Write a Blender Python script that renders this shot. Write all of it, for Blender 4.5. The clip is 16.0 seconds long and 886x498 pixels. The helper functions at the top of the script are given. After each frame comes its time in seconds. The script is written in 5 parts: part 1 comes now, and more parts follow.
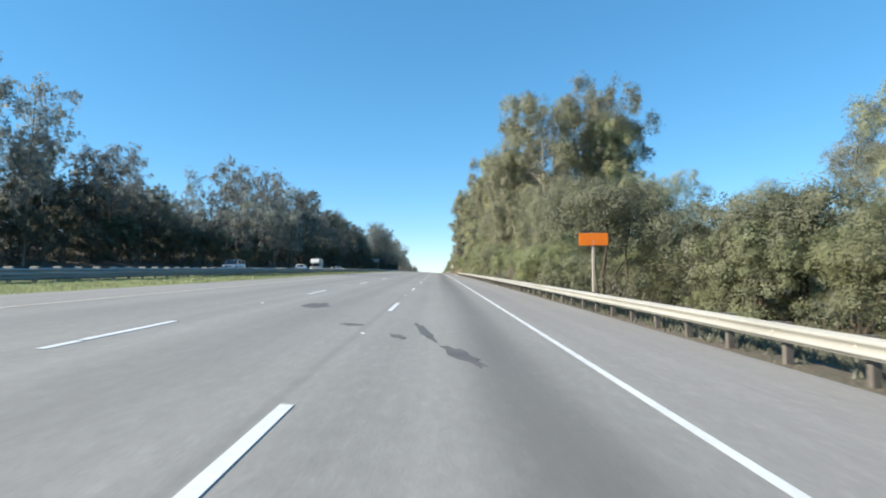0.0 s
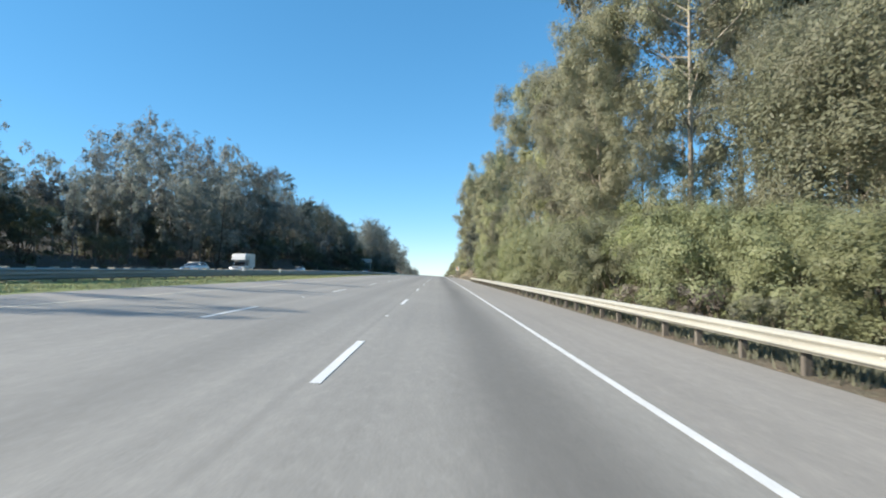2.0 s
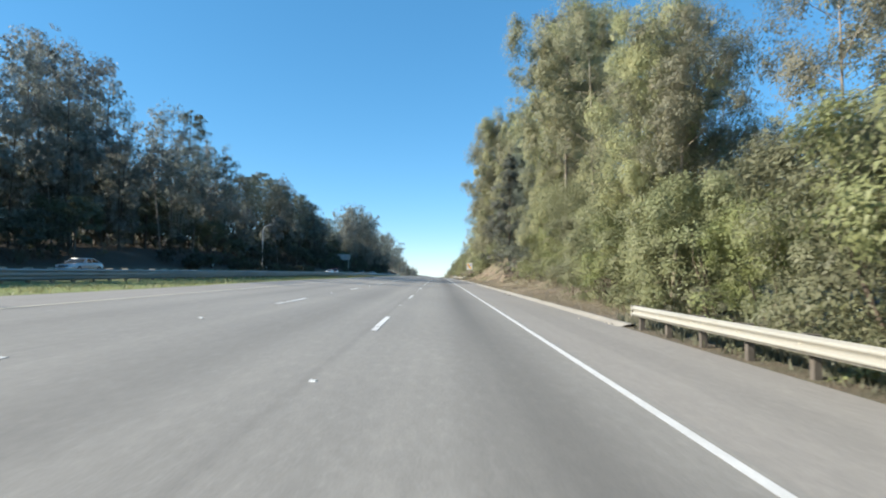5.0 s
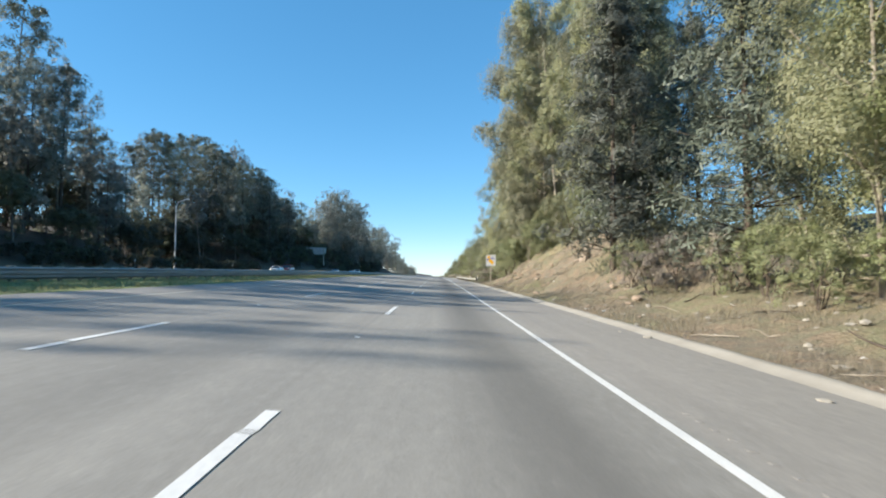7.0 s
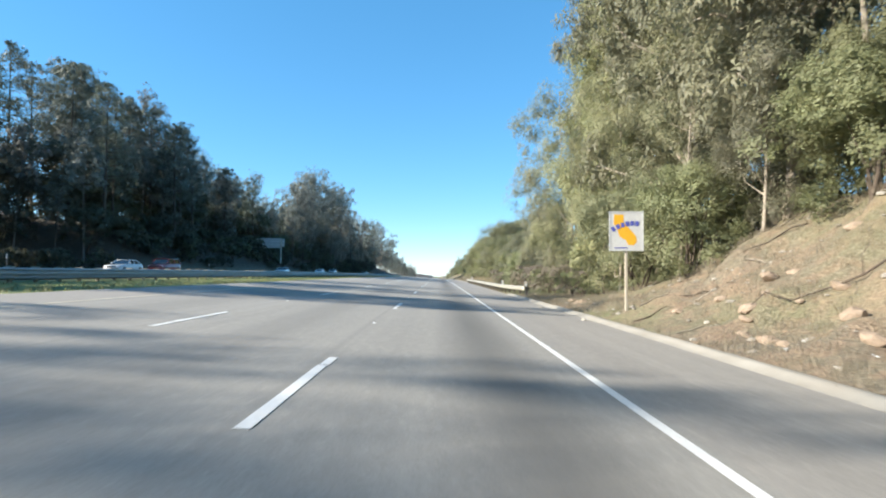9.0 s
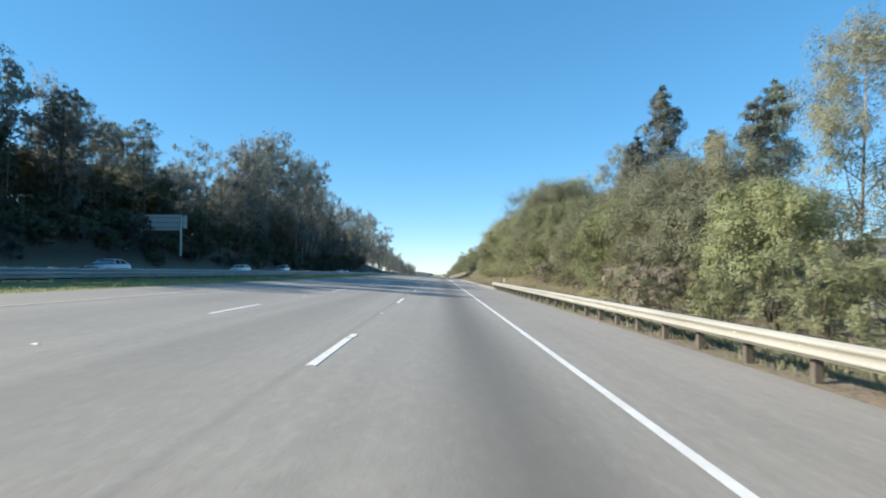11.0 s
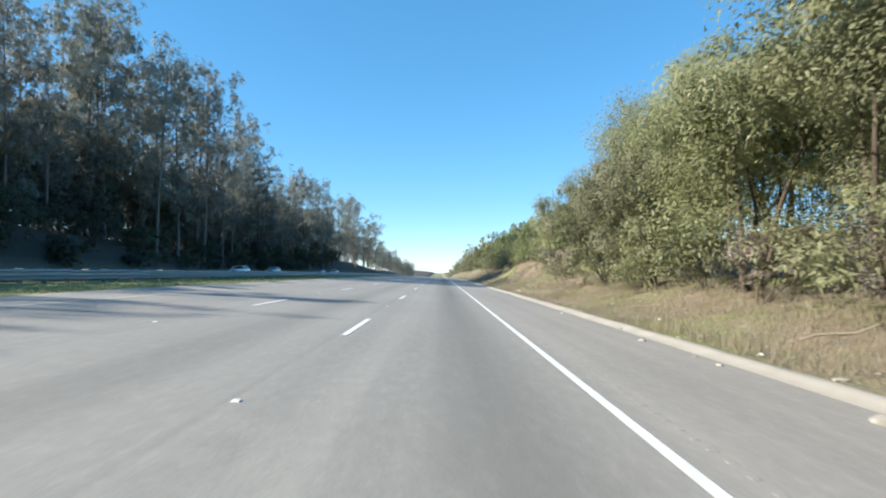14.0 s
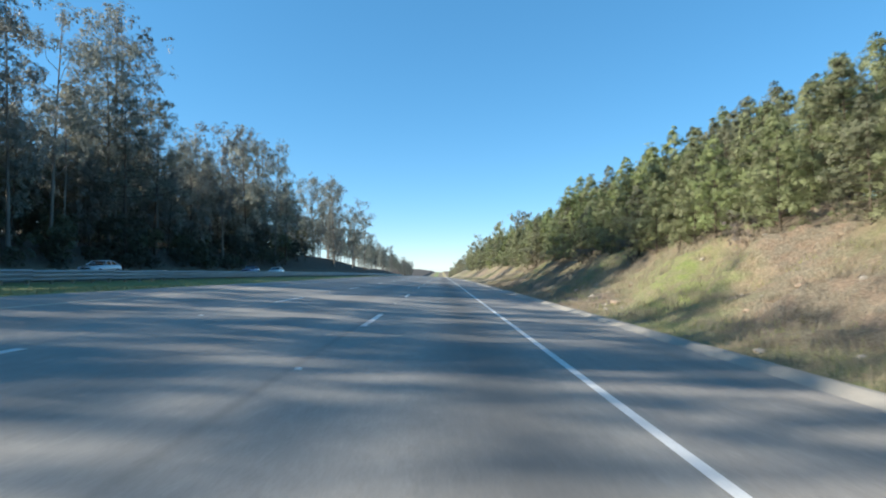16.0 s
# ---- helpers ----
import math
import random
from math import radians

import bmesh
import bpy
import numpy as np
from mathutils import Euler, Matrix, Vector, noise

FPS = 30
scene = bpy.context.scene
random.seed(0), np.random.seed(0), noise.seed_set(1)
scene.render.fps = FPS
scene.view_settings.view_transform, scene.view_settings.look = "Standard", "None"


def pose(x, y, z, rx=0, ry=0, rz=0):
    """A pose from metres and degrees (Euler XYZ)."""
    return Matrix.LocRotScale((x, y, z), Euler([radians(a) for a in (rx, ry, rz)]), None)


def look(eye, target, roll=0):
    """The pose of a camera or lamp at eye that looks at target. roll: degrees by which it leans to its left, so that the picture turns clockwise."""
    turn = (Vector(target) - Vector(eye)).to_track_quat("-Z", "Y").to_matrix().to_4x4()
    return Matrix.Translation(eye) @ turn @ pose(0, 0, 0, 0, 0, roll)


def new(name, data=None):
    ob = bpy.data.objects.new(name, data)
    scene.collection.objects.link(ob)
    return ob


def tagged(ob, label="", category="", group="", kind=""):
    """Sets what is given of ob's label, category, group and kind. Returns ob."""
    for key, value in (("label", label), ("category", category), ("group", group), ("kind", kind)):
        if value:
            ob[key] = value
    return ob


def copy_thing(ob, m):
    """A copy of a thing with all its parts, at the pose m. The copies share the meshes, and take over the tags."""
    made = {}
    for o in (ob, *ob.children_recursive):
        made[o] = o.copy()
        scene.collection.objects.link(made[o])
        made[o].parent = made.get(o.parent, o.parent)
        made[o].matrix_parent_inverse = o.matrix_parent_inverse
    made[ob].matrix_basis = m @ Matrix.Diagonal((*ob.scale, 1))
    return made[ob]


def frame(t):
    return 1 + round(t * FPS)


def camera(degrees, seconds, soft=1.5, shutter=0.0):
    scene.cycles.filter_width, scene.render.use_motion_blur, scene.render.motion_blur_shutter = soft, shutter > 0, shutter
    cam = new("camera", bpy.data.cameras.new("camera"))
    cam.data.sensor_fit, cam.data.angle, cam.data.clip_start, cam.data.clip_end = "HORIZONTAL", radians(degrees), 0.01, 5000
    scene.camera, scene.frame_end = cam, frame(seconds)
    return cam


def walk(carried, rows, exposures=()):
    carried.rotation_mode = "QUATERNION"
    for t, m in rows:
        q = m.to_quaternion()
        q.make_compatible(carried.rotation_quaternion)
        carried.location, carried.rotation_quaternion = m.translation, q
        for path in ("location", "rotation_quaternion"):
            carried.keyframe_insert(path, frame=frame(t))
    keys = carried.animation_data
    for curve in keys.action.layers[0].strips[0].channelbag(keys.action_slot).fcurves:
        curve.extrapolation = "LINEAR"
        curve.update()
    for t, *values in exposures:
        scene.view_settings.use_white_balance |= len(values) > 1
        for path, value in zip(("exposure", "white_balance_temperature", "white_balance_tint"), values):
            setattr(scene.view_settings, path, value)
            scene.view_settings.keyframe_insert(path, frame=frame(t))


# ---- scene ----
# ---- camera and its way ----
cam = camera(77.1, 16.0, soft=2.0, shutter=0.08)
PATH = [
    (0, pose(-0.475, 0.000, 0.548, 92.334, 0.360, -0.661)),
    (0.5, pose(-0.452, 13.430, 0.642, 92.502, 0.282, -0.603)),
    (1, pose(-0.430, 26.867, 0.730, 92.670, 0.205, -0.545)),
    (1.5, pose(-0.451, 40.315, 0.815, 92.630, 0.032, -0.524)),
    (2, pose(-0.473, 53.782, 0.894, 92.590, -0.141, -0.504)),
    (2.5, pose(-0.483, 67.275, 0.966, 92.630, -0.134, -0.434)),
    (3, pose(-0.494, 80.804, 1.033, 92.670, -0.127, -0.364)),
    (3.5, pose(-0.500, 94.383, 1.093, 92.664, -0.137, -0.435)),
    (4, pose(-0.507, 108.024, 1.148, 92.657, -0.146, -0.506)),
    (4.75, pose(-0.480, 128.605, 1.216, 92.581, -0.152, -0.507)),
    (5.5, pose(-0.454, 149.249, 1.270, 92.505, -0.159, -0.507)),
    (6.25, pose(-0.427, 169.851, 1.310, 92.429, -0.165, -0.508)),
    (6.5, pose(-0.418, 176.692, 1.320, 92.404, -0.167, -0.508)),
    (7, pose(-0.383, 190.351, 1.334, 92.388, -0.271, -0.535)),
    (7.5, pose(-0.348, 204.038, 1.342, 92.372, -0.376, -0.563)),
    (8, pose(-0.339, 217.820, 1.346, 92.352, -0.304, -0.466)),
    (8.5, pose(-0.329, 231.740, 1.343, 92.331, -0.232, -0.370)),
    (9, pose(-0.311, 245.740, 1.333, 92.431, -0.355, -0.395)),
    (9.5, pose(-0.283, 259.735, 1.316, 92.427, -0.364, -0.395)),
    (10.25, pose(-0.231, 280.606, 1.277, 92.317, -0.267, -0.371)),
    (11, pose(-0.179, 301.408, 1.225, 92.208, -0.170, -0.347)),
    (11.5, pose(-0.145, 315.304, 1.182, 92.135, -0.105, -0.331)),
    (12, pose(-0.082, 329.262, 1.130, 92.133, -0.073, -0.359)),
    (12.5, pose(-0.020, 343.287, 1.071, 92.131, -0.042, -0.386)),
    (13, pose(0.027, 357.381, 1.007, 92.103, -0.009, -0.303)),
    (13.5, pose(0.074, 371.538, 0.936, 92.075, 0.024, -0.219)),
    (14, pose(0.032, 385.734, 0.864, 92.071, 0.076, -0.221)),
    (14.5, pose(-0.010, 399.940, 0.784, 92.067, 0.128, -0.222)),
    (15, pose(-0.034, 414.132, 0.698, 91.926, 0.167, -0.308)),
    (15.5, pose(-0.063, 428.310, 0.604, 91.931, 0.174, -0.261)),
    (16, pose(-0.092, 442.482, 0.505, 91.935, 0.182, -0.215)),
]
walk(cam, PATH, [(0.0, 0.98), (3.0, 1.0), (7.2, 0.99), (7.9, 1.24), (9.2, 1.24), (11.3, 0.94), (12.4, 1.0), (13.0, 1.13), (14.0, 1.15), (14.6, 1.03), (16.0, 0.98)])

# ---- sky, sun, exposure ----
SUN_ELEVATION, SHADOW_TURN = radians(29.2), radians(12)
to_sun = Vector((-math.cos(SUN_ELEVATION) * math.cos(SHADOW_TURN), -math.cos(SUN_ELEVATION) * math.sin(SHADOW_TURN), math.sin(SUN_ELEVATION)))
world = bpy.data.worlds.new("sky")
world.use_nodes = True
scene.world = world
wn = world.node_tree.nodes
sky = wn.new("ShaderNodeTexSky")
sky.sky_type = "NISHITA"
sky.sun_disc = False
sky.sun_elevation = SUN_ELEVATION
sky.sun_rotation = math.atan2(to_sun.x, to_sun.y)
sky.altitude, sky.air_density, sky.dust_density, sky.ozone_density = 300, 0.75, 0.0, 5.0
wn["Background"].inputs["Strength"].default_value = 0.192
deep = wn.new("ShaderNodeHueSaturation")
deep.inputs["Saturation"].default_value, deep.inputs["Hue"].default_value = 1.42, 0.489
even = wn.new("ShaderNodeGamma")
even.inputs["Gamma"].default_value = 0.6
world.node_tree.links.new(sky.outputs["Color"], even.inputs["Color"])
world.node_tree.links.new(even.outputs["Color"], deep.inputs["Color"])
cool = wn.new("ShaderNodeMix")
cool.data_type, cool.blend_type = "RGBA", "MULTIPLY"
cool.inputs[0].default_value, cool.inputs[7].default_value = 1.0, (0.93, 0.99, 1.05, 1)
world.node_tree.links.new(deep.outputs["Color"], cool.inputs[6])
world.node_tree.links.new(cool.outputs[2], wn["Background"].inputs["Color"])
sun = new("sun", bpy.data.lights.new("sun", "SUN"))
sun.data.energy, sun.data.angle, sun.data.color = 5.0, radians(0.53), (1.0, 0.92, 0.79)
sun.matrix_world = look(to_sun * 50, (0, 0, 0))

# ---- materials ----


def nodes_of(name):
    m = bpy.data.materials.new(name)
    m.use_nodes = True
    return m, m.node_tree.nodes, m.node_tree.links, m.node_tree.nodes["Principled BSDF"]


def noise_node(n, l, scale, detail=4.0, stretch=(1, 1, 1), rough=0.55):
    geo = n.new("ShaderNodeNewGeometry")
    mp = n.new("ShaderNodeMapping")
    mp.inputs["Scale"].default_value = stretch
    l.new(geo.outputs["Position"], mp.inputs["Vector"])
    tx = n.new("ShaderNodeTexNoise")
    tx.inputs["Scale"].default_value = scale
    tx.inputs["Detail"].default_value = detail
    tx.inputs["Roughness"].default_value = rough
    l.new(mp.outputs["Vector"], tx.inputs["Vector"])
    return tx.outputs["Fac"]


def ramp(n, l, fac, stops):
    r = n.new("ShaderNodeValToRGB")
    while len(r.color_ramp.elements) < len(stops):
        r.color_ramp.elements.new(0.5)
    for e, (p, c) in zip(r.color_ramp.elements, stops):
        e.position, e.color = p, (*c, 1)
    l.new(fac, r.inputs["Fac"])
    return r.outputs["Color"]


def blend(n, l, fac, a, b, mode="MIX"):
    x = n.new("ShaderNodeMix")
    x.data_type, x.blend_type = "RGBA", mode
    for sock, v in ((x.inputs[0], fac), (x.inputs[6], a), (x.inputs[7], b)):
        if isinstance(v, (int, float)):
            sock.default_value = v
        elif isinstance(v, tuple):
            sock.default_value = (*v, 1)
        else:
            l.new(v, sock)
    return x.outputs[2]


def bump(n, l, fac, strength, distance, p):
    b = n.new("ShaderNodeBump")
    b.inputs["Strength"].default_value = strength
    b.inputs["Distance"].default_value = distance
    l.new(fac, b.inputs["Height"])
    l.new(b.outputs["Normal"], p.inputs["Normal"])


def worn(name, c1, c2, scale=3.0, rough=0.7, metal=0.0, fine=60.0, relief=0.15, stretch=(1, 1, 1), dist=0.01):
    """A surface that drifts between two colours, with a finer grain over it."""
    m, n, l, p = nodes_of(name)
    big = noise_node(n, l, scale, 5, stretch)
    small = noise_node(n, l, fine, 3)
    col = ramp(n, l, big, [(0.3, c1), (0.7, c2)])
    col = blend(n, l, 0.35, col, ramp(n, l, small, [(0.3, tuple(0.75 * v for v in c1)), (0.7, c2)]))
    l.new(col, p.inputs["Base Color"])
    p.inputs["Roughness"].default_value, p.inputs["Metallic"].default_value = rough, metal
    bump(n, l, small, relief, dist, p)
    return m


def road_material(name, base, warm):
    m, n, l, p = nodes_of(name)
    streak = noise_node(n, l, 1.0, 4, (1.6, 0.02, 1))
    blot = noise_node(n, l, 0.12, 5)
    grain = noise_node(n, l, 45, 2)
    speck = noise_node(n, l, 9, 4, (1, 0.35, 1))
    a = tuple(0.86 * v for v in base)
    col = ramp(n, l, streak, [(0.3, tuple(0.72 * v for v in base)), (0.5, base), (0.7, tuple(1.08 * v for v in warm))])
    col = blend(n, l, 0.45, col, ramp(n, l, blot, [(0.35, a), (0.65, warm)]))
    col = blend(n, l, 0.35, col, ramp(n, l, speck, [(0.3, tuple(0.7 * v for v in base)), (0.55, base), (0.75, tuple(1.15 * v for v in warm))]))
    col = blend(n, l, 0.25, col, ramp(n, l, grain, [(0.3, tuple(0.6 * v for v in base)), (0.7, tuple(1.3 * v for v in warm))]))
    # dark drip of oil along the middle of each lane, and paler wheel tracks
    geo = n.new("ShaderNodeNewGeometry")
    sep = n.new("ShaderNodeSeparateXYZ")
    l.new(geo.outputs["Position"], sep.inputs[0])
    fac = None
    for centre, width, power in ((0.55, 1.15, 0.72), (-1.97, 0.11, 0.22), (-5.64, 0.07, 0.16), (-3.6, 1.1, 0.3), (-7.4, 1.0, 0.2), (-31.0, 0.9, 0.3), (-34.7, 0.9, 0.3)):
        d = n.new("ShaderNodeMath")
        d.operation = "SUBTRACT"
        l.new(sep.outputs["X"], d.inputs[0])
        d.inputs[1].default_value = centre
        a1 = n.new("ShaderNodeMath")
        a1.operation = "ABSOLUTE"
        l.new(d.outputs[0], a1.inputs[0])
        mr = n.new("ShaderNodeMapRange")
        mr.interpolation_type = "SMOOTHSTEP"
        mr.inputs["From Min"].default_value, mr.inputs["From Max"].default_value = width, 0.0
        mr.inputs["To Min"].default_value, mr.inputs["To Max"].default_value = 0.0, power
        l.new(a1.outputs[0], mr.inputs["Value"])
        if fac is None:
            fac = mr.outputs["Result"]
        else:
            s = n.new("ShaderNodeMath")
            s.operation = "ADD"
            l.new(fac, s.inputs[0])
            l.new(mr.outputs["Result"], s.inputs[1])
            fac = s.outputs[0]
    oil = n.new("ShaderNodeMath")
    oil.operation = "MULTIPLY"
    l.new(fac, oil.inputs[0])
    l.new(ramp(n, l, noise_node(n, l, 0.5, 4, (1, 0.06, 1)), [(0.2, (0.45,) * 3), (0.75, (1.2,) * 3)]), oil.inputs[1])
    col = blend(n, l, oil.outputs[0], col, tuple(0.42 * v for v in base))
    l.new(col, p.inputs["Base Color"])
    p.inputs["Roughness"].default_value = 0.78
    bump(n, l, grain, 0.25, 0.006, p)
    return m


def leaf_material(name, dark, light, dry, dry_part=0.12, clear=0.46, rough=0.5):
    """Leaves: every leaf and every tree its own tint, some dry, light shining through."""
    m, n, l, p = nodes_of(name)
    geo = n.new("ShaderNodeNewGeometry")
    info = n.new("ShaderNodeObjectInfo")
    dark = tuple(0.55 * a + 0.27 * b for a, b in zip(dark, light))
    spray = ramp(n, l, noise_node(n, l, 1.3, 2), [(0.3, (0, 0, 0)), (0.7, (1, 1, 1))])
    mixed = blend(n, l, 0.68, geo.outputs["Random Per Island"], spray)
    col = ramp(n, l, mixed, [(0.08, dark), (0.75 - dry_part, light), (0.94 - dry_part, light), (0.94, dry)])
    clump = noise_node(n, l, 0.45, 3)
    col = blend(n, l, ramp(n, l, clump, [(0.35, (0, 0, 0)), (0.7, (0.6,) * 3)]), col, tuple(0.5 * a + 0.5 * b for a, b in zip(light, dry)))
    hs = n.new("ShaderNodeHueSaturation")
    l.new(col, hs.inputs["Color"])
    for key, lo, hi in (("Hue", 0.482, 0.51), ("Saturation", 0.65, 1.05), ("Value", 0.72, 1.28)):
        mr = n.new("ShaderNodeMapRange")
        mr.inputs["To Min"].default_value, mr.inputs["To Max"].default_value = lo, hi
        l.new(info.outputs["Random"], mr.inputs["Value"])
        l.new(mr.outputs["Result"], hs.inputs[key])
    l.new(hs.outputs["Color"], p.inputs["Base Color"])
    p.inputs["Roughness"].default_value = rough
    p.inputs["Specular IOR Level"].default_value = 0.35
    tr = n.new("ShaderNodeBsdfTranslucent")
    l.new(hs.outputs["Color"], tr.inputs["Color"])
    mx = n.new("ShaderNodeMixShader")
    mx.inputs[0].default_value = clear
    l.new(p.outputs[0], mx.inputs[1])
    l.new(tr.outputs[0], mx.inputs[2])
    l.new(mx.outputs[0], n["Material Output"].inputs["Surface"])
    return m


def ground_material():
    """Grass, bare soil and leaf litter, laid out by the masks 'grass' and 'litter' of the ground."""
    m, n, l, p = nodes_of("ground_cover")
    fine, mid, big = noise_node(n, l, 14, 4), noise_node(n, l, 1.8, 5), noise_node(n, l, 0.3, 4)
    straw = ramp(n, l, fine, [(0.3, (0.1, 0.085, 0.06)), (0.55, (0.215, 0.183, 0.13)), (0.75, (0.33, 0.285, 0.21))])
    soil = ramp(n, l, fine, [(0.3, (0.125, 0.088, 0.062)), (0.55, (0.255, 0.19, 0.13)), (0.8, (0.38, 0.3, 0.215))])
    dry = blend(n, l, ramp(n, l, mid, [(0.42, (0, 0, 0)), (0.6, (1, 1, 1))]), straw, soil)
    crumb = noise_node(n, l, 5.5, 6, (1, 1, 1), 0.7)
    dry = blend(n, l, ramp(n, l, crumb, [(0.3, (0.75,) * 3), (0.48, (0, 0, 0))]), dry, (0.1, 0.078, 0.055))
    dry = blend(n, l, ramp(n, l, crumb, [(0.6, (0, 0, 0)), (0.75, (0.6,) * 3)]), dry, (0.48, 0.4, 0.29))
    dry = blend(n, l, ramp(n, l, big, [(0.5, (0, 0, 0)), (0.7, (0.4,) * 3)]), dry, (0.125, 0.128, 0.06))
    earth = noise_node(n, l, 0.42, 4, (1, 0.8, 1))
    dry = blend(n, l, ramp(n, l, earth, [(0.56, (0, 0, 0)), (0.66, (0.55,) * 3)]), dry, ramp(n, l, fine, [(0.3, (0.175, 0.115, 0.077)), (0.7, (0.39, 0.28, 0.19))]))
    green = ramp(n, l, fine, [(0.25, (0.08, 0.12, 0.025)), (0.5, (0.19, 0.25, 0.055)), (0.75, (0.32, 0.34, 0.1))])
    green = blend(n, l, ramp(n, l, mid, [(0.4, (0, 0, 0)), (0.65, (0.7,) * 3)]), green, straw)
    # leaf litter, its colour lowered further to hold the shade under the far trees
    litter = ramp(n, l, fine, [(0.3, (0.03, 0.024, 0.018)), (0.6, (0.085, 0.068, 0.05)), (0.8, (0.17, 0.135, 0.095))])
    ga, la = n.new("ShaderNodeAttribute"), n.new("ShaderNodeAttribute")
    ga.attribute_name, la.attribute_name = "grass", "litter"
    col = blend(n, l, ga.outputs["Fac"], dry, green)
    col = blend(n, l, la.outputs["Fac"], col, litter)
    l.new(col, p.inputs["Base Color"])
    p.inputs["Roughness"].default_value = 0.95
    bump(n, l, fine, 1.0, 0.09, p)
    return m


ROAD = road_material("grooved_concrete_road", (0.25, 0.239, 0.217), (0.324, 0.308, 0.277))
SHOULDER = road_material("asphalt_shoulder", (0.258, 0.242, 0.219), (0.336, 0.312, 0.28))
KERB = worn("kerb_concrete", (0.28, 0.255, 0.215), (0.4, 0.372, 0.322), 0.9, 0.9)
PAINT = worn("white_road_paint", (0.62, 0.62, 0.6), (0.78, 0.78, 0.76), 2.5, 0.6, fine=30)
TAR = worn("old_tar", (0.09, 0.087, 0.083), (0.14, 0.135, 0.128), 2, 0.8)
YELLOW = worn("faded_yellow_paint", (0.44, 0.4, 0.32), (0.58, 0.54, 0.44), 1.5, 0.65, fine=30)
MARKER = worn("marker_ceramic", (0.7, 0.7, 0.68), (0.85, 0.85, 0.82), 8, 0.35)
STEEL = worn("weathered_galvanised_steel", (0.5, 0.475, 0.4), (0.67, 0.645, 0.555), 0.9, 0.5, 0.08, 25, 0.05, (1, 0.4, 3))
DARKSTEEL = worn("dull_galvanised_steel", (0.30, 0.31, 0.32), (0.45, 0.46, 0.46), 0.9, 0.5, 0.4, 25, 0.05, (1, 0.4, 3))
TIMBER = worn("dark_timber", (0.075, 0.065, 0.055), (0.17, 0.15, 0.125), 5, 0.9, stretch=(1, 1, 0.2), relief=0.4)
POSTWOOD = worn("grey_timber", (0.36, 0.31, 0.24), (0.55, 0.49, 0.4), 5, 0.85, stretch=(1, 1, 0.15), relief=0.3)
ORANGE = worn("orange_reflective_sheet", (1.0, 0.2, 0.006), (1.0, 0.25, 0.01), 4, 0.45, fine=8, relief=0.02)
SIGNWHITE = worn("white_sign_sheet", (0.6, 0.6, 0.585), (0.7, 0.7, 0.68), 3, 0.45, fine=10, relief=0.02)
SIGNGOLD = worn("golden_sign_ink", (0.85, 0.42, 0.02), (0.92, 0.5, 0.04), 3, 0.45, fine=10, relief=0.02)
SIGNBLUE = worn("blue_sign_ink", (0.08, 0.1, 0.42), (0.12, 0.14, 0.5), 3, 0.45, fine=10, relief=0.02)
SIGNGREEN = worn("green_sign_sheet", (0.01, 0.12, 0.07), (0.015, 0.16, 0.09), 3, 0.45, fine=10, relief=0.02)
ALU = worn("bare_aluminium_sheet", (0.55, 0.56, 0.55), (0.7, 0.71, 0.7), 1.5, 0.5, 0.1, 12, 0.05)
DELIN = worn("white_plastic_plate", (0.75, 0.75, 0.72), (0.85, 0.85, 0.82), 6, 0.5, fine=20, relief=0.03)
BARKPALE = worn("peeling_pale_bark", (0.15, 0.12, 0.09), (0.42, 0.37, 0.3), 1.4, 0.85, fine=9, relief=0.5, stretch=(1, 1, 0.3), dist=0.03)
# darker copy of the pale bark; the trunks' shaded side is in its colour
BARKSHADED = worn("shaded_grey_bark", (0.1, 0.085, 0.07), (0.27, 0.24, 0.205), 1.4, 0.9, fine=9, relief=0.5, stretch=(1, 1, 0.3), dist=0.03)
ROCK = worn("sandy_rock", (0.23, 0.17, 0.12), (0.4, 0.31, 0.23), 2.5, 0.9, fine=18, relief=0.5, dist=0.02)
DEADWOOD = worn("split_pale_wood", (0.17, 0.125, 0.09), (0.4, 0.33, 0.26), 4.0, 0.9, fine=25, relief=0.6, stretch=(1, 1, 0.12), dist=0.02)
BARKDARK = worn("rough_dark_bark", (0.045, 0.035, 0.027), (0.13, 0.1, 0.075), 2.2, 0.95, fine=9, relief=0.8, stretch=(1, 1, 0.3), dist=0.04)
GUM = leaf_material("gum_leaves", (0.1, 0.11, 0.06), (0.315, 0.325, 0.178), (0.41, 0.355, 0.22), 0.18)
# gum leaves of the far wood, with skylit shade and haze in their grey
GUMHAZED = leaf_material("grey_hazed_gum_leaves", (0.065, 0.075, 0.068), (0.25, 0.27, 0.23), (0.31, 0.295, 0.25), 0.13, 0.44)
WATTLE = leaf_material("wattle_leaves", (0.095, 0.109, 0.05), (0.243, 0.266, 0.12), (0.32, 0.305, 0.165), 0.12)
SCRUB = leaf_material("scrub_leaves", (0.1, 0.112, 0.058), (0.245, 0.265, 0.135), (0.34, 0.325, 0.2), 0.15)
PINE = leaf_material("pine_needles", (0.045, 0.06, 0.045), (0.155, 0.185, 0.135), (0.2, 0.2, 0.145), 0.06, 0.3)
PINEYOUNG = leaf_material("young_pine_needles", (0.075, 0.1, 0.04), (0.235, 0.275, 0.115), (0.3, 0.29, 0.16), 0.08, 0.32)
OAK = leaf_material("oak_leaves", (0.035, 0.042, 0.026), (0.125, 0.138, 0.08), (0.17, 0.16, 0.1), 0.08)
TWIG = leaf_material("dry_twigs", (0.1, 0.08, 0.06), (0.2, 0.17, 0.13), (0.27, 0.21, 0.15), 0.2, 0.1)
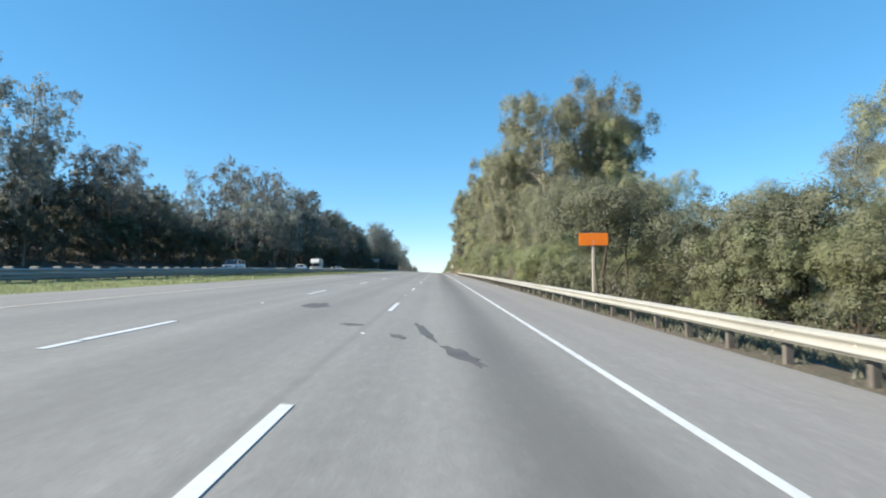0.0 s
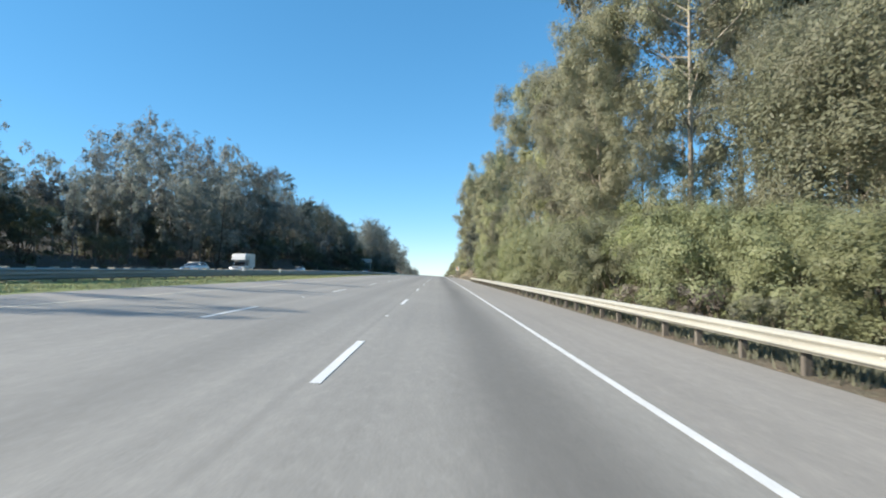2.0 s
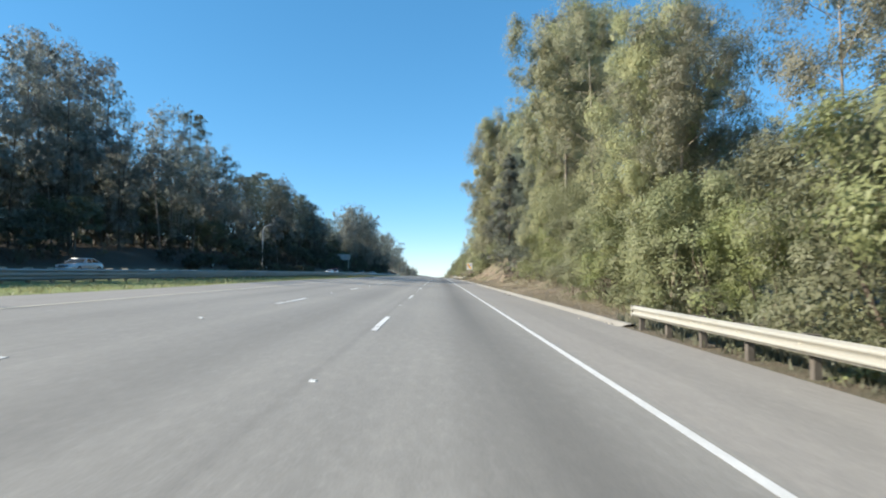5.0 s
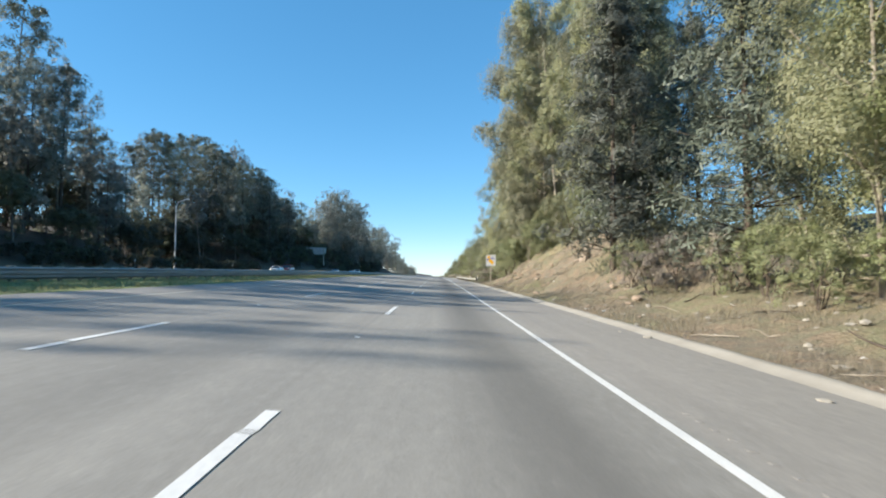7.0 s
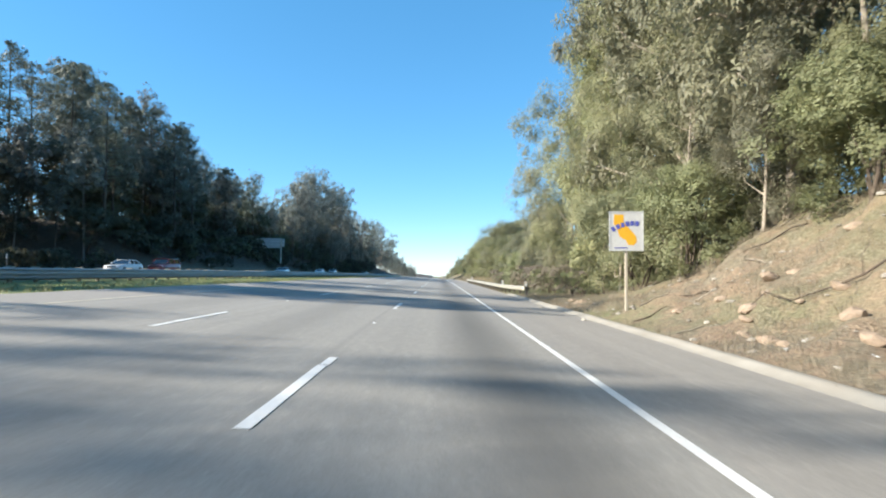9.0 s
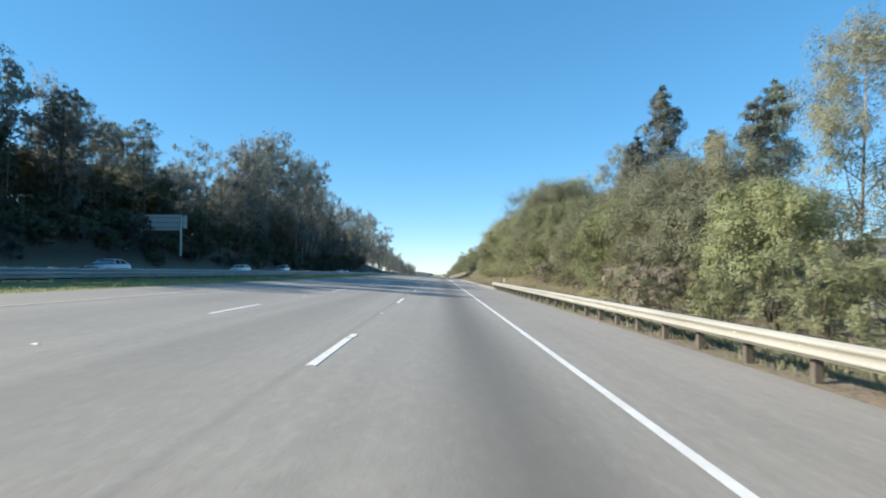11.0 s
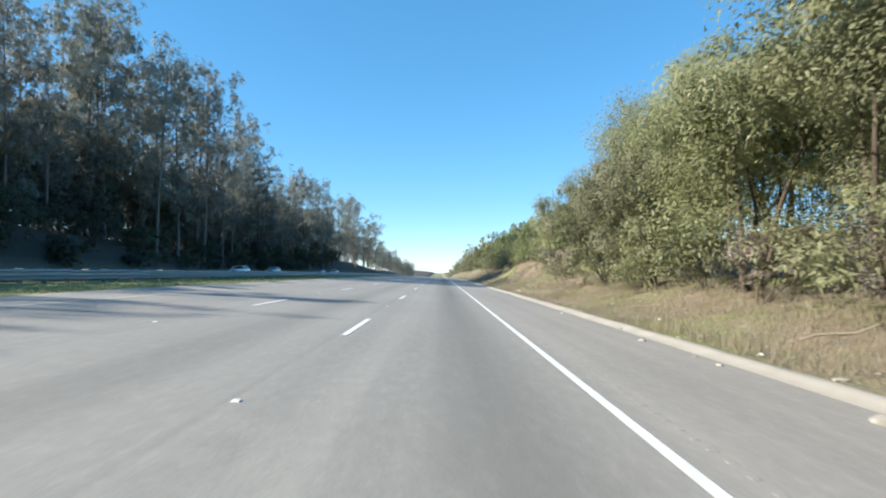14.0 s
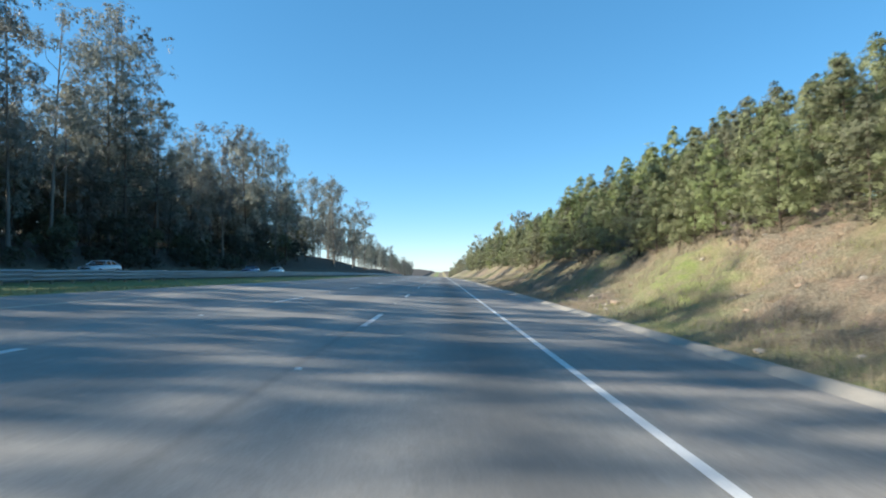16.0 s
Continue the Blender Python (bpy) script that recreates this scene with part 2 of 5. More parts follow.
GRASS = leaf_material("verge_grass", (0.16, 0.21, 0.04), (0.34, 0.38, 0.1), (0.45, 0.4, 0.2), 0.2, 0.35)
STRAW = leaf_material("dry_grass", (0.165, 0.14, 0.08), (0.32, 0.272, 0.17), (0.4, 0.34, 0.225), 0.2, 0.35)
GROUND = ground_material()


def glossy(name, colour, rough=0.3, metal=0.0, coat=0.0):
    m, n, l, p = nodes_of(name)
    dust = noise_node(n, l, 2.5, 4)
    l.new(ramp(n, l, dust, [(0.35, tuple(0.85 * v for v in colour)), (0.7, colour)]), p.inputs["Base Color"])
    p.inputs["Roughness"].default_value, p.inputs["Metallic"].default_value = rough, metal
    p.inputs["Coat Weight"].default_value = coat
    return m


GLASS = glossy("tinted_car_glass", (0.02, 0.025, 0.03), 0.08, 0.0, 0.5)
RUBBER = worn("tyre_rubber", (0.015, 0.015, 0.015), (0.035, 0.035, 0.035), 6, 0.8)
RIM = glossy("alloy_rim", (0.5, 0.5, 0.52), 0.3, 0.8)
LAMPGLASS = glossy("clear_lamp_glass", (0.75, 0.76, 0.78), 0.1, 0.0, 1.0)
REDLAMP = glossy("red_lamp_glass", (0.4, 0.02, 0.02), 0.15, 0.0, 1.0)

# ---- the lie of the land ----
BANK = math.tan(radians(3.75))
LEFT_EDGE, RIGHT_EDGE = -11.3, 5.35


def crest(y):
    """The long, slight hump of the road."""
    return -((y - 220) ** 2) / 60000


def smooth(a, b, v):
    k = min(1, max(0, (v - a) / (b - a)))
    return k * k * (3 - 2 * k)


def bank_height(y):
    """How high the cutting stands on the near side, at its top."""
    return 1.4 * smooth(168, 190, y) * (1 - smooth(215, 232, y)) + 5.4 * smooth(212, 240, y) * (1 - smooth(262, 286, y)) + 1.3 * smooth(358, 372, y) * (1 - smooth(425, 445, y)) + 4.4 * smooth(425, 452, y)


def ground_z(x, y):
    """Height over the hump, without it."""
    if x >= RIGHT_EDGE:
        z0 = -BANK * RIGHT_EDGE
        h = bank_height(y)
        d = x - RIGHT_EDGE
        low = -0.75 * smooth(0.7, 4.0, d) * (1 - smooth(150, 178, y)) + (-0.15) * smooth(0.7, 3, d) * smooth(286, 298, y) * (1 - smooth(355, 366, y))
        rise = h * (0.06 * smooth(0.5, 2.0, d) + 0.94 * smooth(1.3, 9.5 + 0.3 * h, d)) + 0.035 * max(0, d - 12) * (1 + smooth(150, 250, y))
        rough = 0.3 * noise.noise((x * 0.22, y * 0.55, 6)) + 0.2 * noise.noise((x * 0.5, y * 0.35, 0)) + 0.11 * noise.noise((x * 1.3, y * 1.0, 4)) + 0.05 * noise.noise((x * 2.6, y * 2.2, 8))
        return z0 + low + rise + smooth(0.8, 3, d) * rough * (0.6 + 0.35 * h)
    if x > LEFT_EDGE:
        return -BANK * x
    z0 = -BANK * LEFT_EDGE
    if x > -24:
        return z0 - 0.12 * math.sin(math.pi * min(1, (LEFT_EDGE - x) / 12.7)) + 0.04 * noise.noise((x * 0.6, y * 0.4, 5))
    if x > -38.5:
        return z0 + 0.045 * (-24 - x)
    e = 1.2 + 5.6 * smooth(150, 260, y) * (0.75 + 0.25 * math.sin(y * 0.021))
    d = -38.5 - x - 14 * smooth(262, 284, y) * (1 - smooth(308, 326, y))
    # the steady climb past d = 10 is added to block sky light below the crowns
    return z0 + 0.65 + e * smooth(0.8, 11, d) + 0.13 * min(90, max(0, d - 10)) + 0.35 * smooth(2, 8, d) * noise.noise((x * 0.2, y * 0.15, 9))


def top_of(x, y):
    return ground_z(x, y) + crest(y)


def mesh_object(name, verts, faces, material, parent=None, smooth_faces=False):
    me = bpy.data.meshes.new(name)
    me.from_pydata(verts, [], faces)
    me.materials.append(material)
    if smooth_faces:
        me.shade_smooth()
    ob = new(name, me)
    ob.parent = parent
    return ob


def part(name, bm, material, parent, label=""):
    me = bpy.data.meshes.new(name)
    bmesh.ops.recalc_face_normals(bm, faces=bm.faces)
    bm.to_mesh(me)
    bm.free()
    me.materials.append(material)
    ob = new(name, me)
    ob.parent = parent
    return tagged(ob, label)


def box(bm, x0, x1, y0, y1, z0, z1, bevel=0.0):
    m = Matrix.Translation(((x0 + x1) / 2, (y0 + y1) / 2, (z0 + z1) / 2)) @ Matrix.Diagonal((x1 - x0, y1 - y0, z1 - z0, 1))
    made = bmesh.ops.create_cube(bm, size=1, matrix=m)["verts"]
    if bevel:
        edges = list({e for v in made for e in v.link_edges})
        bmesh.ops.bevel(bm, geom=edges, offset=bevel, segments=1, affect="EDGES")
    return made


def rod(bm, a, b, r, sides=8, r2=None):
    a, b = Vector(a), Vector(b)
    m = Matrix.Translation((a + b) / 2) @ (b - a).to_track_quat("Z", "Y").to_matrix().to_4x4()
    bmesh.ops.create_cone(bm, cap_ends=True, segments=sides, radius1=r, radius2=r if r2 is None else r2, depth=(b - a).length, matrix=m)


def empty(name, m, label, category, group=""):
    ob = new(name)
    ob.empty_display_size = 0.3
    ob.matrix_world = m
    return tagged(ob, label, category, group)


# ---- ground, roads, paint ----
def build_ground():
    xs = [-900, -500, -300, -200, -140, -110, -90, -75, -65, -58, -53, -50] + [-48 + 0.8 * i for i in range(13)] + [-38, -34, -30, -26, -24, -22, -19, -16, -14, -12.5, -11.6, -11.3, -11, -6, 0, 5, 5.35, 5.7] + [6.0 + 0.45 * i for i in range(30)] + [20.5, 22.5, 25, 28, 33, 40, 50, 70, 100, 150, 250, 400, 900]
    ys = [-400, -200, -120, -80, -50] + [-36 + 1.5 * i for i in range(140)] + [174 + 0.6 * i for i in range(195)] + [291 + 1.5 * i for i in range(45)] + [358.5 + 0.7 * i for i in range(223)] + [515 + 6 * i for i in range(40)] + [760, 800, 900, 1100, 1400, 1900, 2600, 4000]
    verts, grass, litter = [], [], []
    for y in ys:
        for x in xs:
            z = ground_z(x, y) + crest(min(y, 1500))
            if LEFT_EDGE < x < RIGHT_EDGE:
                z -= 0.08
            if -38 <= x <= -26:
                z -= 0.06
            verts.append((x, y, z))
            n1 = noise.noise((x * 0.25, y * 0.12, 3))
            if x <= LEFT_EDGE:
                g = 1.0 if x > -25 else 0.15
                t = 0.0 if x > -40 else min(1, max(0, (-40 - x) / 3))
            else:
                g = max(0, 0.2 + 0.9 * n1) * (1 if y > 300 else 0.5)
                wild = 1 - smooth(150, 178, y)
                t = max(wild * 0.85, smooth(16, 22, x)) * (0.6 + 0.4 * n1)
            grass.append(min(1, max(0, g)))
            litter.append(min(1, max(0, t)))
    w = len(xs)
    faces = [(j * w + i, j * w + i + 1, (j + 1) * w + i + 1, (j + 1) * w + i) for j in range(len(ys) - 1) for i in range(w - 1)]
    ob = mesh_object("ground", verts, faces, GROUND, smooth_faces=True)
    for key, values in (("grass", grass), ("litter", litter)):
        at = ob.data.attributes.new(key, "FLOAT", "POINT")
        at.data.foreach_set("value", values)
    tagged(ob, "dry grassy ground with bare soil and leaf litter", "ground", kind="structure")


def strip(name, material, x0, x1, lift, y0=-120, y1=1500, step=12, thick=0.0):
    """A long sheet between two lines along the road, laid on its slope."""
    count = int((y1 - y0) / step)
    verts, faces = [], []
    for j in range(count + 1):
        y = y0 + (y1 - y0) * j / count
        for x in (x0, x1):
            verts.append((x, y, top_of(x, y) + lift))
        if thick:
            for x in (x0, x1):
                verts.append((x, y, top_of(x, y) + lift - thick))
    w = 4 if thick else 2
    for j in range(count):
        a, b = j * w, (j + 1) * w
        faces.append((a, a + 1, b + 1, b))
        if thick:
            faces += [(a + 2, a, b, b + 2), (a + 1, a + 3, b + 3, b + 1)]
    return mesh_object(name, verts, faces, material)


def build_roads():
    tagged(strip("road", ROAD, -9.35, 2.02, 0.0), "grey grooved concrete highway lanes with oily streaks", "road", kind="structure")
    tagged(strip("shoulder", SHOULDER, 2.02, RIGHT_EDGE + 0.02, 0.0), "warm grey asphalt shoulder", "road", kind="structure")
    tagged(strip("median_shoulder", SHOULDER, LEFT_EDGE, -9.35, 0.0), "pale inner shoulder beside the grass median", "road", kind="structure")
    tagged(strip("far_road", ROAD, -37.5, -26.0, 0.02), "opposite carriageway beyond the median rail", "road", kind="structure")
    tagged(strip("edge_line", PAINT, 1.77, 1.90, 0.006), "solid white edge line", "road marking", kind="structure")
    tagged(strip("median_line", YELLOW, -9.27, -9.14, 0.006), "faded yellow line at the inner edge", "road marking", kind="structure")


def dash_mesh(seed, pieces):
    rnd = random.Random(seed)
    verts, faces = [], []
    cuts = [0.0] + sorted(rnd.uniform(0.5, 3.2) for _ in range(pieces - 1)) + [3.68]
    for a, b in zip(cuts, cuts[1:]):
        k = len(verts)
        b -= 0.07 if b < 3.6 else 0
        s = rnd.uniform(-0.012, 0.012)
        for y in (a, (a + b) / 2, b):
            for x in (-0.062 + s, 0.062 + s):
                xx = x + rnd.uniform(-0.006, 0.006)
                verts.append((xx, y, -BANK * x))
        for i in (0, 2):
            faces.append((k + i, k + i + 1, k + i + 3, k + i + 2))
        for i, j in ((0, 2), (2, 4), (5, 3), (3, 1)):
            c = len(verts)
            verts += [(*verts[k + i][:2], verts[k + i][2] - 0.006), (*verts[k + j][:2], verts[k + j][2] - 0.006)]
            faces.append((k + i, k + j, c + 1, c))
    me = bpy.data.meshes.new("lane_dash")
    me.from_pydata(verts, [], faces)
    me.materials.append(PAINT)
    return me


def build_paint():
    rnd = random.Random(4)
    dashes = [dash_mesh(i, p) for i, p in enumerate((1, 2, 3, 2, 4))]
    bm = bmesh.new()
    box(bm, -0.045, 0.045, -0.045, 0.045, -0.004, 0.012)
    for v in bm.verts:
        if v.co.z > 0:
            v.co.x *= 0.75
            v.co.y *= 0.6
    stud = bpy.data.meshes.new("road_stud")
    bm.to_mesh(stud)
    bm.free()
    stud.materials.append(MARKER)
    for x, phase in ((-1.83, 1.42), (-5.49, 7.1)):
        for k in range(-3, 62):
            y = phase + 14.63 * k
            ob = new("lane_dash", rnd.choice(dashes))
            ob.matrix_world = Matrix.Translation((x, y, top_of(x, y) + 0.007)) @ Matrix.Rotation(math.atan((crest(y + 3) - crest(y)) / 3), 4, "X")
            tagged(ob, "worn white painted lane dash", "road marking", "lane dashes", "structure")
            ys = y + 3.68 + 5.5
            if k < 36:
                st = new("road_stud", stud)
                st.matrix_world = Matrix.Translation((x - 0.05, ys, top_of(x, ys) + 0.004)) @ Matrix.Rotation(math.atan(BANK), 4, "Y")
                tagged(st, "small pale raised road stud between lane dashes", "road stud", "road studs")


# ---- kerb, guard rails, median rail ----
def build_kerb(y0, y1):
    prof = ((RIGHT_EDGE - 0.32, 0.008), (RIGHT_EDGE - 0.04, 0.014), (RIGHT_EDGE + 0.1, 0.06), (RIGHT_EDGE + 0.2, 0.085), (RIGHT_EDGE + 0.36, 0.08), (RIGHT_EDGE + 0.46, 0.02), (RIGHT_EDGE + 0.52, -0.12))
    count = max(2, int((y1 - y0) / 1.2))
    rnd = random.Random(int(y0))
    verts, faces = [], []
    for j in range(count + 1):
        y = y0 + (y1 - y0) * j / count
        wob = rnd.uniform(-0.02, 0.02)
        for x, z in prof:
            verts.append((x + wob + rnd.uniform(-0.008, 0.008), y, -BANK * RIGHT_EDGE + z + crest(y) + (rnd.uniform(-0.012, 0.012) if z > 0.02 else 0)))
    w = len(prof)
    for j in range(count):
        for i in range(w - 1):
            a = j * w + i
            faces.append((a, a + 1, a + w + 1, a + w))
    ob = mesh_object("kerb", verts, faces, KERB, smooth_faces=True)
    tagged(ob, "low rounded pale concrete kerb along the shoulder", "kerb", kind="structure")


WBEAM = [(0.0, 0.0), (0.012, 0.018), (0.07, 0.05), (0.08, 0.075), (0.07, 0.1), (0.02, 0.135), (0.012, 0.156), (0.02, 0.177), (0.07, 0.212), (0.08, 0.237), (0.07, 0.262), (0.012, 0.294), (0.0, 0.312)]
TBEAM = [(0.0, 0.0), (0.07, 0.04), (0.08, 0.06), (0.07, 0.085), (0.01, 0.13), (0.01, 0.15), (0.07, 0.19), (0.08, 0.25), (0.07, 0.31), (0.01, 0.355), (0.01, 0.375), (0.07, 0.42), (0.08, 0.445), (0.07, 0.47), (0.0, 0.51)]


def beam_mesh(profile, length, z0, side=-1, thick=0.004):
    """A corrugated rail of the given length along y; its bulges face side."""
    verts, faces = [], []
    for y in (0.0, length):
        for d, z in profile:
            verts.append((side * d, y, z0 + z))
        for d, z in profile:
            verts.append((side * (d - thick), y, z0 + z))
    w = len(profile)
    for i in range(w - 1):
        faces.append((i, i + 1, 2 * w + i + 1, 2 * w + i))
        faces.append((w + i + 1, w + i, 3 * w + i, 3 * w + i + 1))
    for i in (0, w - 1):
        faces.append((i, w + i, 3 * w + i, 2 * w + i))
    for k in (0, 2 * w):
        for i in range(w - 1):
            faces.append((k + i, k + i + 1, k + w + i + 1, k + w + i))
    return verts, faces


def build_guardrail(y0, y1, label, flare=False):
    """A steel rail on timber posts; the rail's face stands over the kerb line."""
    x0 = RIGHT_EDGE + 0.02
    zb = -BANK * RIGHT_EDGE
    root = empty("guard_rail", pose(x0, y0, zb + crest(y0)), label, "guard rail")
    bay, bays = 1.905, int((y1 - y0) / 1.905)

    def off(k):
        return 0.0 if not flare else 0.9 * max(0, 1 - k / 7) ** 2

    v, f = beam_mesh(WBEAM, bay, 0.42)
    base = bpy.data.meshes.new("rail_beam")
    base.from_pydata(v, [], f)
    base.materials.append(STEEL)
    base.shade_smooth()
    bm = bmesh.new()
    box(bm, 0.16, 0.31, -0.055, 0.055, -0.5, 0.73, 0.012)
    post = bpy.data.meshes.new("post")
    bm.to_mesh(post)
    bm.free()
    bm = bmesh.new()
    box(bm, 0.002, 0.158, -0.05, 0.05, 0.41, 0.74, 0.01)
    block = bpy.data.meshes.new("spacer_block")
    bm.to_mesh(block)
    bm.free()
    for me in (post, block):
        me.materials.append(TIMBER)
    bm = bmesh.new()
    rod(bm, (-0.03, 0, 0.576), (-0.012, 0, 0.576), 0.02, 8)
    bolt = bpy.data.meshes.new("bolt")
    bm.to_mesh(bolt)
    bm.free()
    bolt.materials.append(STEEL)
    for k in range(bays):
        ya = y0 + bay * k
        ob = new("rail_beam", base)
        ob.parent = root
        turn = math.atan2(off(k + 1) - off(k), bay)
        ob.matrix_basis = Matrix.Translation((off(k) - 0.001 * (k % 2), bay * k, crest(ya) - crest(y0))) @ Matrix.Rotation(-turn, 4, "Z") @ Matrix.Rotation(math.atan(-(ya - 220) / 30000), 4, "X")
    for k in range(bays + 1):
        ya = y0 + bay * k
        for name, me in (("post", post), ("spacer_block", block), ("bolt", bolt)):
            ob = new(name, me)
            ob.parent = root
            ob.matrix_basis = Matrix.Translation((off(k), bay * k, crest(ya) - crest(y0)))
    # rounded end pieces
    for yy, d in ((0.0, -1), (bay * bays, 1)):
        k = 0 if d < 0 else bays
        verts, faces = [], []
        for i in range(7):
            a = math.pi * i / 6
            for z in (0.42, 0.575, 0.732):
                verts.append((off(k) - 0.08 + 0.1 - 0.1 * math.cos(a), yy + d * (0.18 * math.sin(a)), z + crest(y0 + yy) - crest(y0)))
        for i in range(6):
            for j in (0, 1):
                faces.append((i * 3 + j, i * 3 + j + 1, i * 3 + j + 4, i * 3 + j + 3))
        mesh_object("end_piece", verts, faces, STEEL, root, True)
    return root


def build_median_rail(y0, y1):
    x0, z0 = -23.0, -BANK * LEFT_EDGE - 0.02
    root = empty("median_rail", pose(x0, y0, z0 + crest(y0)), "long dull steel median barrier with blocked-out beams on posts", "guard rail")
    bay = 1.905
    bays = int((y1 - y0) / bay)
    meshes = {}
    for name, side, shift in (("rail_beam", 1, 0.24), ("rail_beam", -1, -0.24)):
        v, f = beam_mesh([(d, 1.2 * z) for d, z in TBEAM], bay * 4, 0.17, side)
        v = [(x + shift, y, z) for x, y, z in v]
        me = bpy.data.meshes.new(name)
        me.from_pydata(v, [], f)
        me.materials.append(DARKSTEEL)
        me.shade_smooth()
        meshes[side] = me
    bm = bmesh.new()
    box(bm, -0.09, 0.09, -0.1, 0.1, -0.5, 0.74, 0.01)
    post = bpy.data.meshes.new("post")
    bm.to_mesh(post)
    bm.free()
    bm = bmesh.new()
    box(bm, -0.232, 0.232, -0.075, 0.075, 0.3, 0.86, 0.012)
    block = bpy.data.meshes.new("spacer_block")
    bm.to_mesh(block)
    bm.free()
    for me in (post, block):
        me.materials.append(POSTWOOD)
    for k in range(bays + 1):
        y = y0 + bay * k
        m = Matrix.Translation((0, bay * k, crest(y) - crest(y0)))
        items = [("post", post), ("spacer_block", block)] if k < 290 else []
        if k % 4 == 0:
            items += [("rail_beam", meshes[1]), ("rail_beam", meshes[-1])]
        for name, me in items:
            ob = new(name, me)
            ob.parent = root
            ob.matrix_basis = m


# ---- trees ----
def unit(v):
    return v / np.maximum(1e-6, np.linalg.norm(v, axis=-1, keepdims=True))


def tube(points, radii, sides=6):
    pts = np.array(points, float)
    verts, faces = [], []
    for i, p in enumerate(pts):
        d = unit(pts[min(i + 1, len(pts) - 1)] - pts[max(i - 1, 0)])
        a = unit(np.cross(d, (0.3, 0.9, 0.1)))
        b = np.cross(d, a)
        for s in range(sides):
            t = 2 * math.pi * s / sides
            verts.append(tuple(p + radii[i] * (math.cos(t) * a + math.sin(t) * b)))
    for i in range(len(pts) - 1):
        for s in range(sides):
            q = (s + 1) % sides
            faces.append((i * sides + s, i * sides + q, (i + 1) * sides + q, (i + 1) * sides + s))
    faces.append(tuple(range((len(pts) - 1) * sides, len(pts) * sides)))
    return verts, faces


def joined(pieces):
    verts, faces = [], []
    for v, f in pieces:
        k = len(verts)
        verts += v
        faces += [tuple(k + i for i in face) for face in f]
    return verts, faces


def leaves(rs, centres, radius, count, length, width, droop, flat=1.0, quad=True, tuft=13, spread=0.4):
    """Leaves gathered into tufts that sit on the outer side of each clump, with gaps between them."""
    centres = np.array(centres, float)
    k = max(3, round(count / tuft))
    per = max(3, round(count / k))
    rad = np.repeat(np.array(radius) * np.ones(len(centres)), k)[:, None]
    way = unit(rs.normal(size=(len(centres) * k, 3)) + np.array((0, 0, 0.3)))
    mid = np.repeat(centres, k, axis=0)
    out = mid * (1, 1, 0)
    mid = mid + way * rad * rs.uniform(0.45, 1.0, (len(mid), 1)) * (1, 1, flat)
    up = unit(way * 0.75 + unit(out) * 0.45 + np.array((0, 0, 0.5)))
    size = rad * spread * rs.uniform(0.65, 1.35, (len(mid), 1))
    n = len(mid) * per
    c, nrm, tr = np.repeat(mid, per, axis=0), np.repeat(up, per, axis=0), np.repeat(size, per, axis=0)
    off = rs.normal(size=(n, 3)) * 0.6
    off = off / np.maximum(1, np.linalg.norm(off, axis=1, keepdims=True) / 1.2)
    off = off - nrm * np.sum(off * nrm, axis=1, keepdims=True) * 0.45
    c = c + off * tr
    facing = unit(nrm + unit(off) * 0.3 + rs.normal(size=(n, 3)) * 0.22)
    axis = rs.normal(size=(n, 3)) * 0.6 * (1 - droop) + np.array((0, 0, -1.0)) * droop + 0.5 * unit(off)
    axis = unit(axis - facing * np.sum(axis * facing, axis=1, keepdims=True) * 0.8)
    side = unit(np.cross(axis, facing))
    ls = length * rs.uniform(0.6, 1.3, (n, 1))
    ws = width * rs.uniform(0.7, 1.3, (n, 1))
    a, t = c - axis * ls * 0.5, c + axis * ls * 0.5
    if quad:
        v = np.stack([a, c + side * ws * 0.5, t, c - side * ws * 0.5], axis=1).reshape(-1, 3)
        f = np.arange(n * 4).reshape(n, 4)
    else:
        v = np.stack([a + side * ws * 0.5, t, a - side * ws * 0.5], axis=1).reshape(-1, 3)
        f = np.arange(n * 3).reshape(n, 3)
    return v.tolist(), f.tolist()


def tree_parts(name, trunk, limbs, crown, bark, leaf, label, category, height=0.0):
    """Trunk and crown under one root; the crown's tip is brought to the given height."""
    verts, faces = joined([trunk] + limbs)
    if height:
        top = np.percentile(np.array(crown[0])[:, 2], 99.9)
        crown = [(x, y, z * height / top) for x, y, z in crown[0]], crown[1]
        verts = [(x, y, z * height / top) for x, y, z in verts]
    root = new(name)
    root.empty_display_size = 0.5
    tagged(root, label, category)
    mesh_object("trunk", verts, faces, bark, root, True)
    mesh_object("crown", *crown, leaf, root)
    return root


